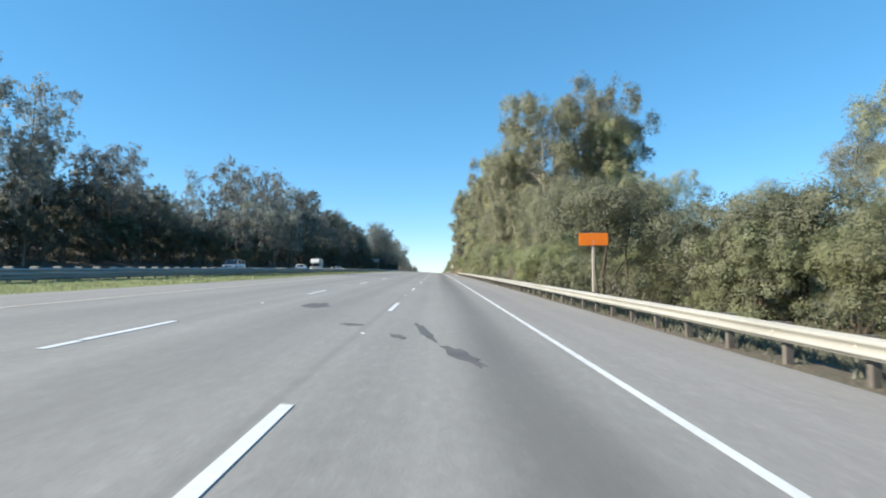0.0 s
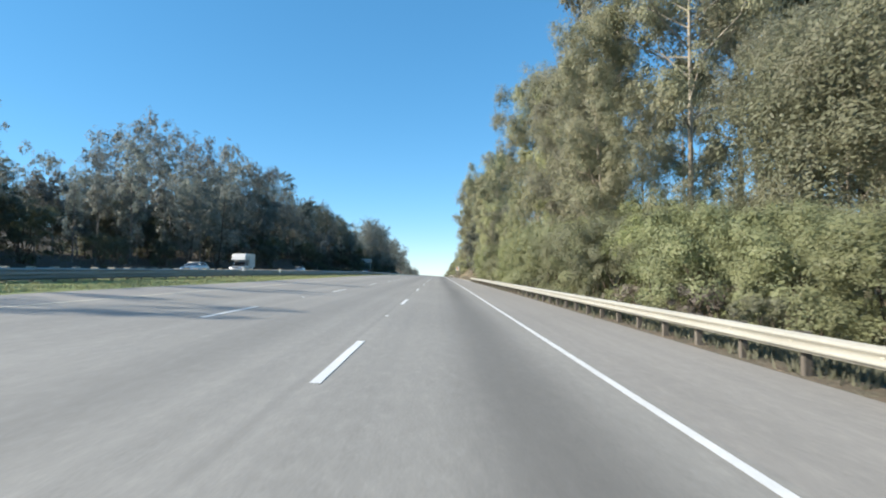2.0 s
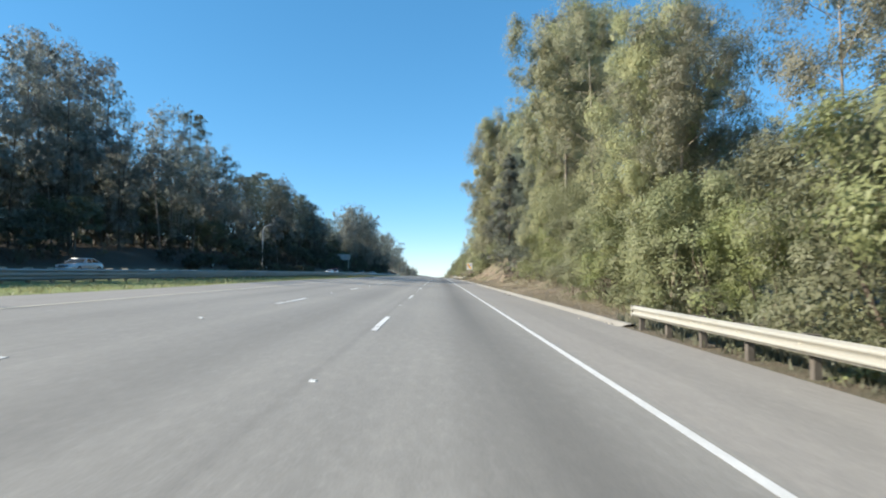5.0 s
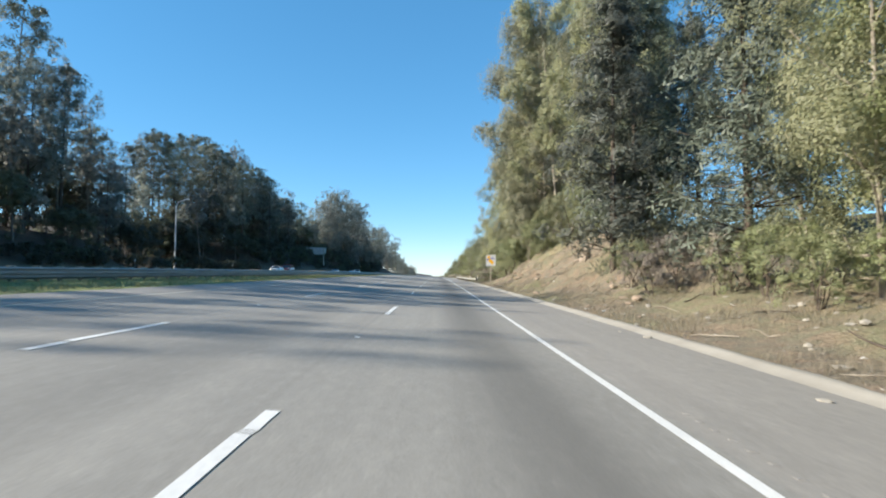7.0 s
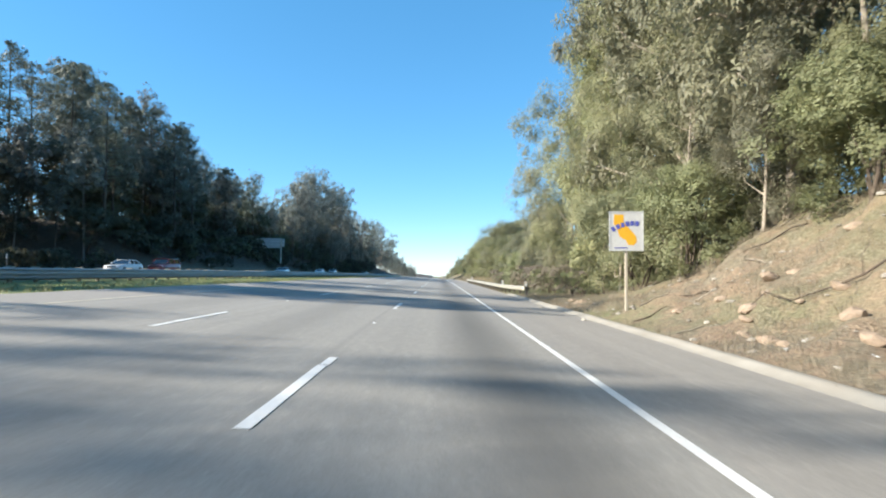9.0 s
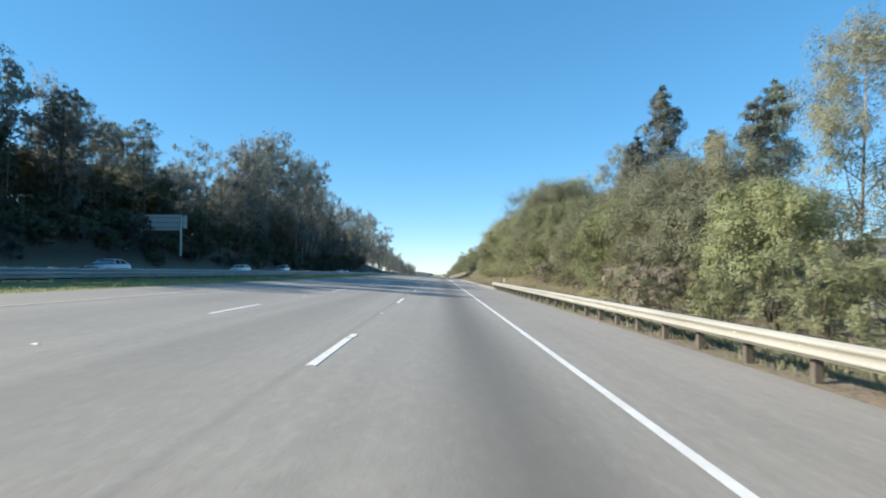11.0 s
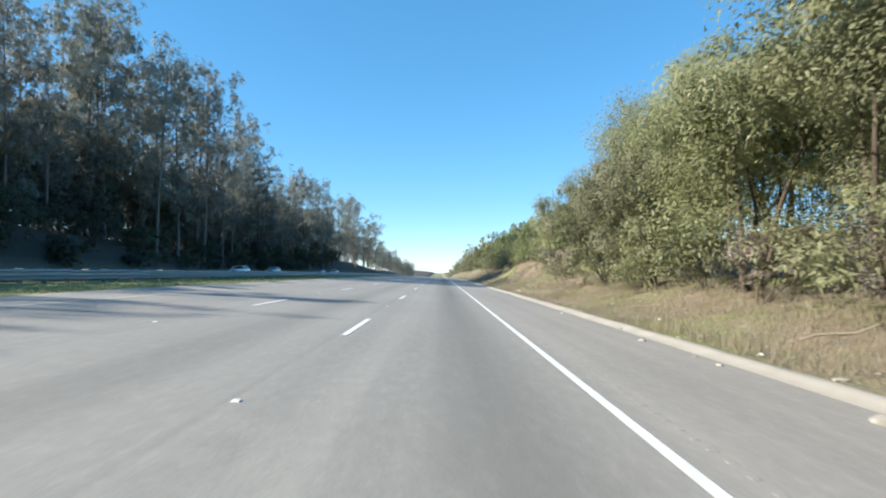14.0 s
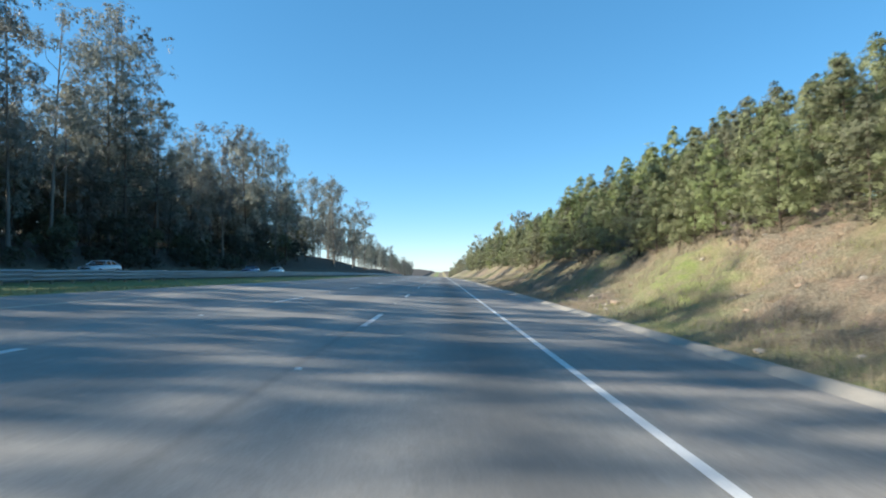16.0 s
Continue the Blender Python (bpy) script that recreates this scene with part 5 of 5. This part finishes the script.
def car_model(kind, paint, label):
    """A car whose nose points to -y, standing on z = 0."""
    length, width, bonnet, roof = {"sedan": (4.6, 1.8, 0.92, 1.44), "suv": (4.8, 1.9, 1.08, 1.78), "pickup": (5.4, 1.95, 1.1, 1.85)}[kind]
    root = new("car" if kind != "pickup" else "camper_truck")
    root.empty_display_size = 0.5
    tagged(root, label, "car" if kind != "pickup" else "camper")
    hw, y0 = width / 2, -length / 2

    def ring(y, z0, z1, w, top=0.9):
        return [(-w, y, z0), (-w * 1.02, y, (z0 + z1) * 0.5), (-w * 0.97, y, z1 - 0.08), (-w * top, y, z1), (w * top, y, z1), (w * 0.97, y, z1 - 0.08), (w * 1.02, y, (z0 + z1) * 0.5), (w, y, z0)]
    belt = bonnet + 0.06
    ys = [(0.0, 0.38, bonnet - 0.28, 0.8), (0.04, 0.26, bonnet - 0.14, 0.93), (0.14, 0.2, bonnet - 0.05, 1.0), (0.3, 0.2, bonnet + 0.02, 1.0), (0.36, 0.2, belt, 1.0), (0.8, 0.2, belt + 0.04, 1.0), (0.95, 0.24, belt + (0.0 if kind == "sedan" else 0.06), 0.97), (1.0, 0.36, belt - 0.1, 0.86)]
    mesh_object("body", *loft([ring(y0 + t * length, a, b, hw * w) for t, a, b, w in ys]), paint, root, True)
    if kind == "sedan":
        cab = [(0.32, 0.0, 0.96), (0.48, 1.0, 0.78), (0.7, 1.0, 0.77), (0.88, 0.0, 0.93)]
    elif kind == "suv":
        cab = [(0.26, 0.0, 0.97), (0.38, 1.0, 0.82), (0.88, 1.0, 0.8), (0.985, 0.0, 0.93)]
    else:
        cab = [(0.28, 0.0, 0.96), (0.37, 1.0, 0.82), (0.52, 1.0, 0.82), (0.56, 0.0, 0.95)]
    glass, roofs = [], []
    for t, u, w in cab:
        z = belt + (roof - 0.07 - belt) * u
        glass.append([(-hw * w, y0 + t * length, z), (hw * w, y0 + t * length, z), (hw * w * 0.99, y0 + t * length, belt - 0.02), (-hw * w * 0.99, y0 + t * length, belt - 0.02)])
    v, f = loft(glass)
    mesh_object("windows", v, f, GLASS, root).name = "glasshouse"
    t1, t2 = cab[1][0], cab[2][0]
    rf = [[(-hw * w, y0 + t * length, roof - 0.1), (-hw * w * 0.9, y0 + t * length, roof - 0.01), (hw * w * 0.9, y0 + t * length, roof - 0.01), (hw * w, y0 + t * length, roof - 0.1)] for t, w in ((t1 - 0.02, 0.81), ((t1 + t2) / 2, 0.82), (t2 + 0.02, 0.8))]
    mesh_object("roof", *loft(rf), paint, root, True)
    for s in (-1, 1):
        for (ta, ua, wa), (tb, ub, wb) in ((cab[0], cab[1]), (cab[2], cab[3])):
            za, zb = belt + (roof - 0.07 - belt) * ua, belt + (roof - 0.07 - belt) * ub
            v, f = tube([(s * hw * wa * 1.0, y0 + ta * length, za), (s * hw * wb * 1.0, y0 + tb * length, zb)], [0.05, 0.05], 5)
            mesh_object("pillar", v, f, paint, root)
        tm = (t1 + t2) / 2
        v, f = tube([(s * hw * 0.985, y0 + tm * length, belt), (s * hw * 0.83, y0 + tm * length, roof - 0.08)], [0.045, 0.045], 5)
        mesh_object("pillar", v, f, paint, root)
        bm = bmesh.new()
        box(bm, s * hw * 0.55 if s > 0 else -hw * 0.93, hw * 0.93 if s > 0 else -hw * 0.55, y0 + 0.03 * length, y0 + 0.065 * length, bonnet - 0.3, bonnet - 0.14, 0.03)
        part("headlight", bm, LAMPGLASS, root, "clear headlight")
        bm = bmesh.new()
        box(bm, min(s * hw * 0.62, s * hw * 0.9), max(s * hw * 0.62, s * hw * 0.9), -y0 - 0.05 * length, -y0 + 0.005, belt - 0.24, belt - 0.08, 0.02)
        part("tail_light", bm, REDLAMP, root, "red tail light")
        bm = bmesh.new()
        box(bm, min(s * hw * 1.0, s * hw * 1.14), max(s * hw * 1.0, s * hw * 1.14), y0 + 0.36 * length, y0 + 0.39 * length, belt, belt + 0.15, 0.03)
        part("mirror", bm, paint, root)
        for t in (0.18, 0.81):
            r = 0.33 if kind == "sedan" else 0.38
            bm = bmesh.new()
            rod(bm, (s * (hw - 0.2), y0 + t * length, r), (s * (hw + 0.02), y0 + t * length, r), r, 20)
            tyre = part("tyre", bm, RUBBER, root, "black tyre")
            bm = bmesh.new()
            rod(bm, (s * (hw + 0.005), y0 + t * length, r), (s * (hw + 0.035), y0 + t * length, r), r * 0.62, 14)
            rim = part("rim", bm, RIM, tyre, "alloy rim")
    bm = bmesh.new()
    box(bm, -hw * 0.5, hw * 0.5, y0 - 0.005, y0 + 0.05, bonnet - 0.34, bonnet - 0.2, 0.01)
    part("grille", bm, RUBBER, root)
    if kind == "pickup":
        bm = bmesh.new()
        box(bm, -1.1, 1.1, y0 + 0.57 * length, -y0 + 0.25, 1.0, 3.0, 0.06)
        part("camper_body", bm, SIGNWHITE, root, "white camper body")
        bm = bmesh.new()
        box(bm, -1.08, 1.08, y0 + 0.24 * length, y0 + 0.569 * length, 1.95, 2.98, 0.12)
        for v in bm.verts:
            if v.co.y < y0 + 0.3 * length and v.co.z > 2.6:
                v.co.y += 0.35
        part("overcab", bm, SIGNWHITE, root, "white bunk over the cab")
        for xa, ya in ((-1.106, 0.1), (-1.106, 1.5)):
            bm = bmesh.new()
            box(bm, -1.12, -1.102, ya, ya + 0.6, 2.2, 2.6, 0.01)
            part("side_window", bm, GLASS, root)
    return root


def park(model, x, y, paint_turn=0.0):
    ob = copy_thing(model, Matrix.Translation((x, y, top_of(x, y) + 0.02)) @ Matrix.Rotation(radians(paint_turn), 4, "Z"))
    return tagged(ob, group="far traffic")


def build_traffic():
    white, silver = glossy("white_car_paint", (0.75, 0.75, 0.74), 0.3, 0, 0.8), glossy("silver_car_paint", (0.5, 0.51, 0.52), 0.3, 0.5, 0.8)
    blue, red = glossy("dark_blue_car_paint", (0.03, 0.06, 0.16), 0.3, 0.2, 0.8), glossy("dark_red_car_paint", (0.25, 0.03, 0.03), 0.3, 0.1, 0.8)
    sedan_w = car_model("sedan", white, "white sedan on the far carriageway")
    sedan_s = car_model("sedan", silver, "silver sedan on the far carriageway")
    sedan_b = car_model("sedan", blue, "dark blue sedan on the far carriageway")
    suv_s = car_model("suv", silver, "silver sport utility car on the far carriageway")
    suv_r = car_model("suv", red, "dark red sport utility car on the far carriageway")
    camper = car_model("pickup", silver, "pickup truck carrying a white cab-over camper")
    for model, x, y in ((suv_s, -30.2, 82), (sedan_w, -30.2, 122), (camper, -30.5, 139), (sedan_s, -33.8, 188), (sedan_w, -33.2, 304), (suv_r, -33.4, 313), (sedan_s, -30.2, 352), (suv_s, -33.6, 420), (sedan_w, -30.4, 386), (sedan_s, -33.4, 497), (sedan_w, -30.4, 545), (sedan_b, -33.4, 540), (sedan_w, -30.4, 470)):
        park(model, x, y)
    for m in (sedan_w, sedan_s, sedan_b, suv_s, suv_r, camper):
        drop_model(m)


build_traffic()


# grass, weeds, twigs, stones and rubbish
def blades(name, seed, spots, per, size, width, material, label, category):
    """Tufts of thin upright blades at the given places, one sheet of stuff."""
    rs = np.random.RandomState(seed)
    p = np.repeat(np.array(spots), per, axis=0)
    n = len(p)
    p[:, :2] += rs.normal(size=(n, 2)) * size * 0.5
    h = size * rs.uniform(0.5, 1.3, (n, 1))
    lean = np.concatenate([rs.normal(size=(n, 2)) * 0.35, np.ones((n, 1))], axis=1)
    az = rs.uniform(0, math.pi, n)
    side = np.stack([np.cos(az), np.sin(az), np.zeros(n)], axis=1) * width * rs.uniform(0.6, 1.3, (n, 1))
    v = np.stack([p - side, p + side, p + lean * h], axis=1).reshape(-1, 3)
    ob = mesh_object(name, v.tolist(), np.arange(n * 3).reshape(n, 3).tolist(), material)
    tagged(ob, label, category, kind="stuff")


def scatter(seed, count, x0, x1, y0, y1, keep=lambda x, y: True):
    rnd = random.Random(seed)
    out = []
    for _ in range(count):
        x, y = rnd.uniform(x0, x1), rnd.uniform(y0, y1)
        if keep(x, y):
            out.append((x, y, top_of(x, y) - 0.01))
    return out


def patchy(seed, level):
    return lambda x, y: noise.noise((x * 0.35 + seed, y * 0.2, seed)) > level


def build_verges():
    blades("median_grass", 1, scatter(1, 9000, -21.5, LEFT_EDGE - 0.1, -5, 470), 4, 0.16, 0.02, GRASS, "short green and yellow median grass", "grass")
    blades("dry_grass", 2, scatter(2, 10000, 5.9, 14, 156, 292, patchy(2, -0.2)), 12, 0.26, 0.006, STRAW, "dry straw-coloured grass on the cutting", "grass")
    blades("dry_grass", 3, scatter(3, 11000, 5.9, 13, 358, 520, patchy(5, -0.25)), 12, 0.3, 0.0065, STRAW, "dry straw-coloured grass below the trees", "grass")
    blades("green_grass", 4, scatter(4, 4200, 6.0, 12, 296, 480, patchy(9, 0.12)), 10, 0.2, 0.007, GRASS, "green grass patches on the bank", "grass")
    blades("verge_weeds", 5, scatter(5, 5200, 5.75, 8.6, -6, 156), 6, 0.32, 0.03, SCRUB, "low green weeds behind the guard rail", "weeds")
    blades("verge_weeds", 6, scatter(6, 2600, 5.8, 9.5, 290, 362), 6, 0.3, 0.022, SCRUB, "low weeds behind the guard rail", "weeds")
    blades("brown_brush", 7, scatter(7, 900, 9.6, 13, 343, 398), 10, 0.6, 0.012, STRAW, "tall dry straw-coloured brush on the bank", "brush")


def build_stones():
    rnd = random.Random(21)
    verts, faces = [], []
    for x, y, z in scatter(31, 1500, 5.9, 13.5, 176, 290) + scatter(32, 600, 5.9, 12, 362, 500) + scatter(33, 130, 4.6, 5.3, 150, 440):
        bm = bmesh.new()
        bmesh.ops.create_icosphere(bm, subdivisions=1, radius=1)
        r = 0.02 + 0.11 * rnd.random() ** 4
        k = len(verts)
        sq = (rnd.uniform(0.7, 1.6), rnd.uniform(0.7, 1.4), rnd.uniform(0.4, 0.8))
        for v in bm.verts:
            j = rnd.uniform(0.8, 1.2)
            verts.append((x + v.co.x * r * sq[0] * j, y + v.co.y * r * sq[1] * j, z + v.co.z * r * sq[2] * j + r * 0.2))
        for f in bm.faces:
            faces.append(tuple(k + v.index for v in f.verts))
        bm.free()
    tagged(mesh_object("gravel", verts, faces, KERB), "loose pale stones on the bank", "gravel", kind="stuff")


def build_sticks():
    rnd = random.Random(5)
    spots = [(rnd.uniform(6.6, 13), rnd.uniform(186, 272)) for _ in range(60)] + [(rnd.uniform(7, 11), rnd.uniform(366, 460)) for _ in range(12)]
    for x, y in spots:
        az, ln = rnd.uniform(0, math.pi), rnd.uniform(0.6, 2.6)
        pts = []
        for k in range(5):
            a = ln * (k / 4 - 0.5)
            px, py = x + a * math.cos(az) + rnd.uniform(-0.06, 0.06) * ln, y + a * math.sin(az) + rnd.uniform(-0.06, 0.06) * ln
            pts.append((px, py, top_of(px, py) + 0.03 + rnd.uniform(0, 0.05)))
        r = 0.012 + 0.014 * ln * rnd.random()
        ob = mesh_object("fallen_branch", *tube(pts, [r, r * 1.1, r, r * 0.7, r * 0.3], 5), rnd.choice((BARKPALE, BARKPALE, BARKDARK)), None, True)
        tagged(ob, "dry fallen branch lying on the bank", "branch", "fallen branches")


def build_rocks():
    rnd = random.Random(41)
    shapes = []
    for k in range(5):
        bm = bmesh.new()
        bmesh.ops.create_icosphere(bm, subdivisions=2, radius=1)
        for v in bm.verts:
            d = 1 + 0.35 * noise.noise(v.co * 1.3 + Vector((k * 7, 0, 0))) + 0.12 * noise.noise(v.co * 3.5 + Vector((0, k * 5, 0)))
            v.co = Vector((v.co.x * d * 1.25, v.co.y * d, v.co.z * d * 0.6))
        me = bpy.data.meshes.new("rock")
        bm.to_mesh(me)
        bm.free()
        me.materials.append(ROCK)
        shapes.append(me)
    spots = [(8.3, 219.9), (8.6, 217.0), (8.1, 215.0), (8.9, 216.2), (7.9, 256.2), (8.4, 257.4), (10.1, 261.9)] + [(rnd.uniform(6.6, 10.5), rnd.uniform(206, 284)) for _ in range(34)] + [(rnd.uniform(7, 10.5), rnd.uniform(440, 480)) for _ in range(8)] + [(rnd.uniform(7, 11.5), rnd.uniform(238, 264)) for _ in range(46)]
    for i, (x, y) in enumerate(spots):
        ob = new("rock", rnd.choice(shapes))
        r = rnd.uniform(0.16, 0.27) if i < 7 else 0.06 + 0.2 * rnd.random() ** 2
        ob.matrix_world = pose(x, y, top_of(x, y) + 0.12 * r, rnd.uniform(-15, 15), rnd.uniform(-15, 15), rnd.uniform(0, 360)) @ Matrix.Scale(r, 4)
        tagged(ob, "sandy pale rock half sunk in the bank", "rock", "rocks on the bank")


def build_dead_wood():
    """A broken stump high on the bank and a bent dead branch before the trees."""
    rnd = random.Random(43)
    x, y = 11.3, 234.2
    z = top_of(x, y)
    bm = bmesh.new()
    rings, sides = [], 14
    for k, h in enumerate((-0.3, 0.05, 0.4, 0.8, 1.2)):
        r = (0.62, 0.52, 0.42, 0.38, 0.36)[k]
        rings.append([bm.verts.new((r * math.cos(a) * (1 + 0.16 * math.sin(3 * a + k)), r * math.sin(a) * (1 + 0.12 * math.cos(4 * a)), h)) for a in (2 * math.pi * i / sides for i in range(sides))])
    rings.append([bm.verts.new((0.86 * v.co.x, 0.86 * v.co.y, 1.25 + (0.55 * rnd.random() if i % 2 else 0.1))) for i, v in enumerate(rings[-1])])
    for a, b in zip(rings, rings[1:]):
        for i in range(sides):
            bm.faces.new((a[i], a[(i + 1) % sides], b[(i + 1) % sides], b[i]))
    top = bm.verts.new((0, 0, 0.9))
    for i in range(sides):
        bm.faces.new((rings[-1][i], rings[-1][(i + 1) % sides], top))
    root = empty("tree_stump", pose(x, y, z - 0.1, 0, 4, 0) @ Matrix.Scale(0.82, 4), "broken splintered tree stump on the grassy bank", "stump")
    part("trunk", bm, DEADWOOD, root)
    for ang, ln in ((0.4, 0.5), (2.4, 0.7), (4.4, 0.6)):
        v, f = tube([(0.3 * math.cos(ang), 0.3 * math.sin(ang), 0.25), (0.6 * math.cos(ang), 0.6 * math.sin(ang), 0.08), ((0.6 + ln) * math.cos(ang), (0.6 + ln) * math.sin(ang), -0.2)], [0.18, 0.13, 0.05], 7)
        mesh_object("stump_foot", v, f, DEADWOOD, root, True)
    pts = []
    for k in range(8):
        px, py = 7.9 + 2.9 * k / 7, 260.6 - 1.9 * k / 7 + 0.1 * math.sin(2.1 * k)
        pts.append((px, py, top_of(px, py) + 0.1 + 0.06 * math.sin(1.7 * k)))
    stick = mesh_object("fallen_branch", *joined([tube(pts, [0.012, 0.018, 0.02, 0.022, 0.026, 0.028, 0.03, 0.022], 6), tube([pts[5], tuple(Vector(pts[5]) + Vector((0.05, 0.1, 0.5))), tuple(Vector(pts[5]) + Vector((0.2, 0.0, 0.8)))], [0.016, 0.012, 0.006], 5)]), BARKDARK, None, True)
    tagged(stick, "long dark dead branch lying up the cutting", "branch", "fallen branches")
    for x, y, lean in ((13.4, 211.2, -0.5), (12.6, 209.5, 0.2)):
        z = top_of(x, y)
        pts = [(x + 1.6, y - 0.4, top_of(x + 1.6, y - 0.4) + 0.05), (x + 0.8, y - 0.1, z + 0.12), (x + 0.2, y, z + 0.5), (x - 0.1 + 0.3 * lean, y + 0.1, z + 1.3), (x - 0.2 + lean * 0.5, y + 0.2, z + 2.3)]
        tagged(mesh_object("fallen_branch", *tube(pts, [0.09, 0.085, 0.075, 0.06, 0.03], 7), BARKPALE, None, True), "bent pale dead branch rising before the trees", "branch", "fallen branches")


def build_rubbish():
    rnd = random.Random(8)
    spots = [(rnd.uniform(6.2, 10), rnd.uniform(190, 285)) for _ in range(18)] + [(rnd.uniform(6.2, 9.5), rnd.uniform(366, 455)) for _ in range(22)] + [(5.0, 50.5), (4.9, 137.5), (7.4, 257.5)]
    for x, y in spots:
        bm = bmesh.new()
        bmesh.ops.create_grid(bm, x_segments=3, y_segments=3, size=rnd.uniform(0.03, 0.085))
        for v in bm.verts:
            v.co.z += rnd.uniform(-0.03, 0.05)
            v.co.x *= rnd.uniform(0.8, 1.6)
        out = bmesh.ops.extrude_face_region(bm, geom=bm.faces[:])
        for v in out["geom"]:
            if isinstance(v, bmesh.types.BMVert):
                v.co.z += 0.006
        me = bpy.data.meshes.new("litter_scrap")
        bm.to_mesh(me)
        bm.free()
        me.materials.append(SIGNWHITE)
        ob = new("litter_scrap", me)
        ob.matrix_world = pose(x, y, top_of(x, y) + 0.045, rnd.uniform(-12, 12), rnd.uniform(-12, 12), rnd.uniform(0, 180))
        tagged(ob, "crumpled white scrap of litter on the verge", "litter", "litter scraps")
    # a strip of tyre tread on the far bank
    x, y = 7.6, 446.5
    pts = [(x + 0.42 * math.cos(a), y + 0.42 * math.sin(a), top_of(x + 0.42 * math.cos(a), y + 0.42 * math.sin(a)) + 0.07) for a in np.linspace(0.3, 5.6, 14)]
    ob = mesh_object("tyre_scrap", *tube(pts, [0.06] * 14, 6), RUBBER, None, True)
    tagged(ob, "curled black piece of tyre on the grass", "tyre")


def build_rumble():
    verts, faces = [], []
    for k in range(1540):
        y = -4 + 0.31 * k
        if noise.noise((0, y * 0.04, 2)) < 0.15:
            continue
        x = 2.26
        for a, b in ((-0.045, 0.045),):
            n = len(verts)
            for xx, yy in ((x + a, y), (x + b, y), (x + b, y + 0.06), (x + a, y + 0.06)):
                verts.append((xx, yy, top_of(xx, yy) + 0.002))
            for xx, yy in ((x + a + 0.02, y + 0.02), (x + b - 0.02, y + 0.02), (x + b - 0.02, y + 0.04), (x + a + 0.02, y + 0.04)):
                verts.append((xx, yy, top_of(xx, yy) + 0.009))
            faces += [(n + 4, n + 5, n + 6, n + 7)] + [(n + i, n + (i + 1) % 4, n + 4 + (i + 1) % 4, n + 4 + i) for i in range(4)]
    tagged(mesh_object("rumble_strip", verts, faces, SHOULDER), "row of small pale rumble bars beside the edge line", "rumble strip", kind="stuff")


build_verges()
build_stones()
build_sticks()
build_rocks()
build_dead_wood()
build_rubbish()
build_rumble()


def build_stains():
    """Old oil and rubber marks on the lanes, thin films of dark tar."""
    rnd = random.Random(17)
    for x, y, a, b, turn in ((-0.75, 11.5, 0.12, 1.6, 8), (-0.1, 8.6, 0.2, 1.0, 14), (-2.3, 12.0, 0.25, 0.25, 0), (-1.2, 10.4, 0.14, 0.4, 20), (-4.0, 16.5, 0.4, 1.2, 5)):
        verts, n = [], 18
        for k in range(n):
            t = 2 * math.pi * k / n
            r = rnd.uniform(0.6, 1.15)
            px, py = a * r * math.cos(t), b * r * math.sin(t)
            c, s2 = math.cos(radians(turn)), math.sin(radians(turn))
            qx, qy = x + c * px - s2 * py, y + s2 * px + c * py
            verts.append((qx, qy, top_of(qx, qy) + 0.004))
        verts += [(vx, vy, vz - 0.003) for vx, vy, vz in verts]
        faces = [tuple(range(n))] + [(k, n + k, n + (k + 1) % n, (k + 1) % n) for k in range(n)]
        tagged(mesh_object("tar_stain", verts, faces, TAR), "dark tar stain on the lane", "road stain", "tar stains", "structure")


build_stains()
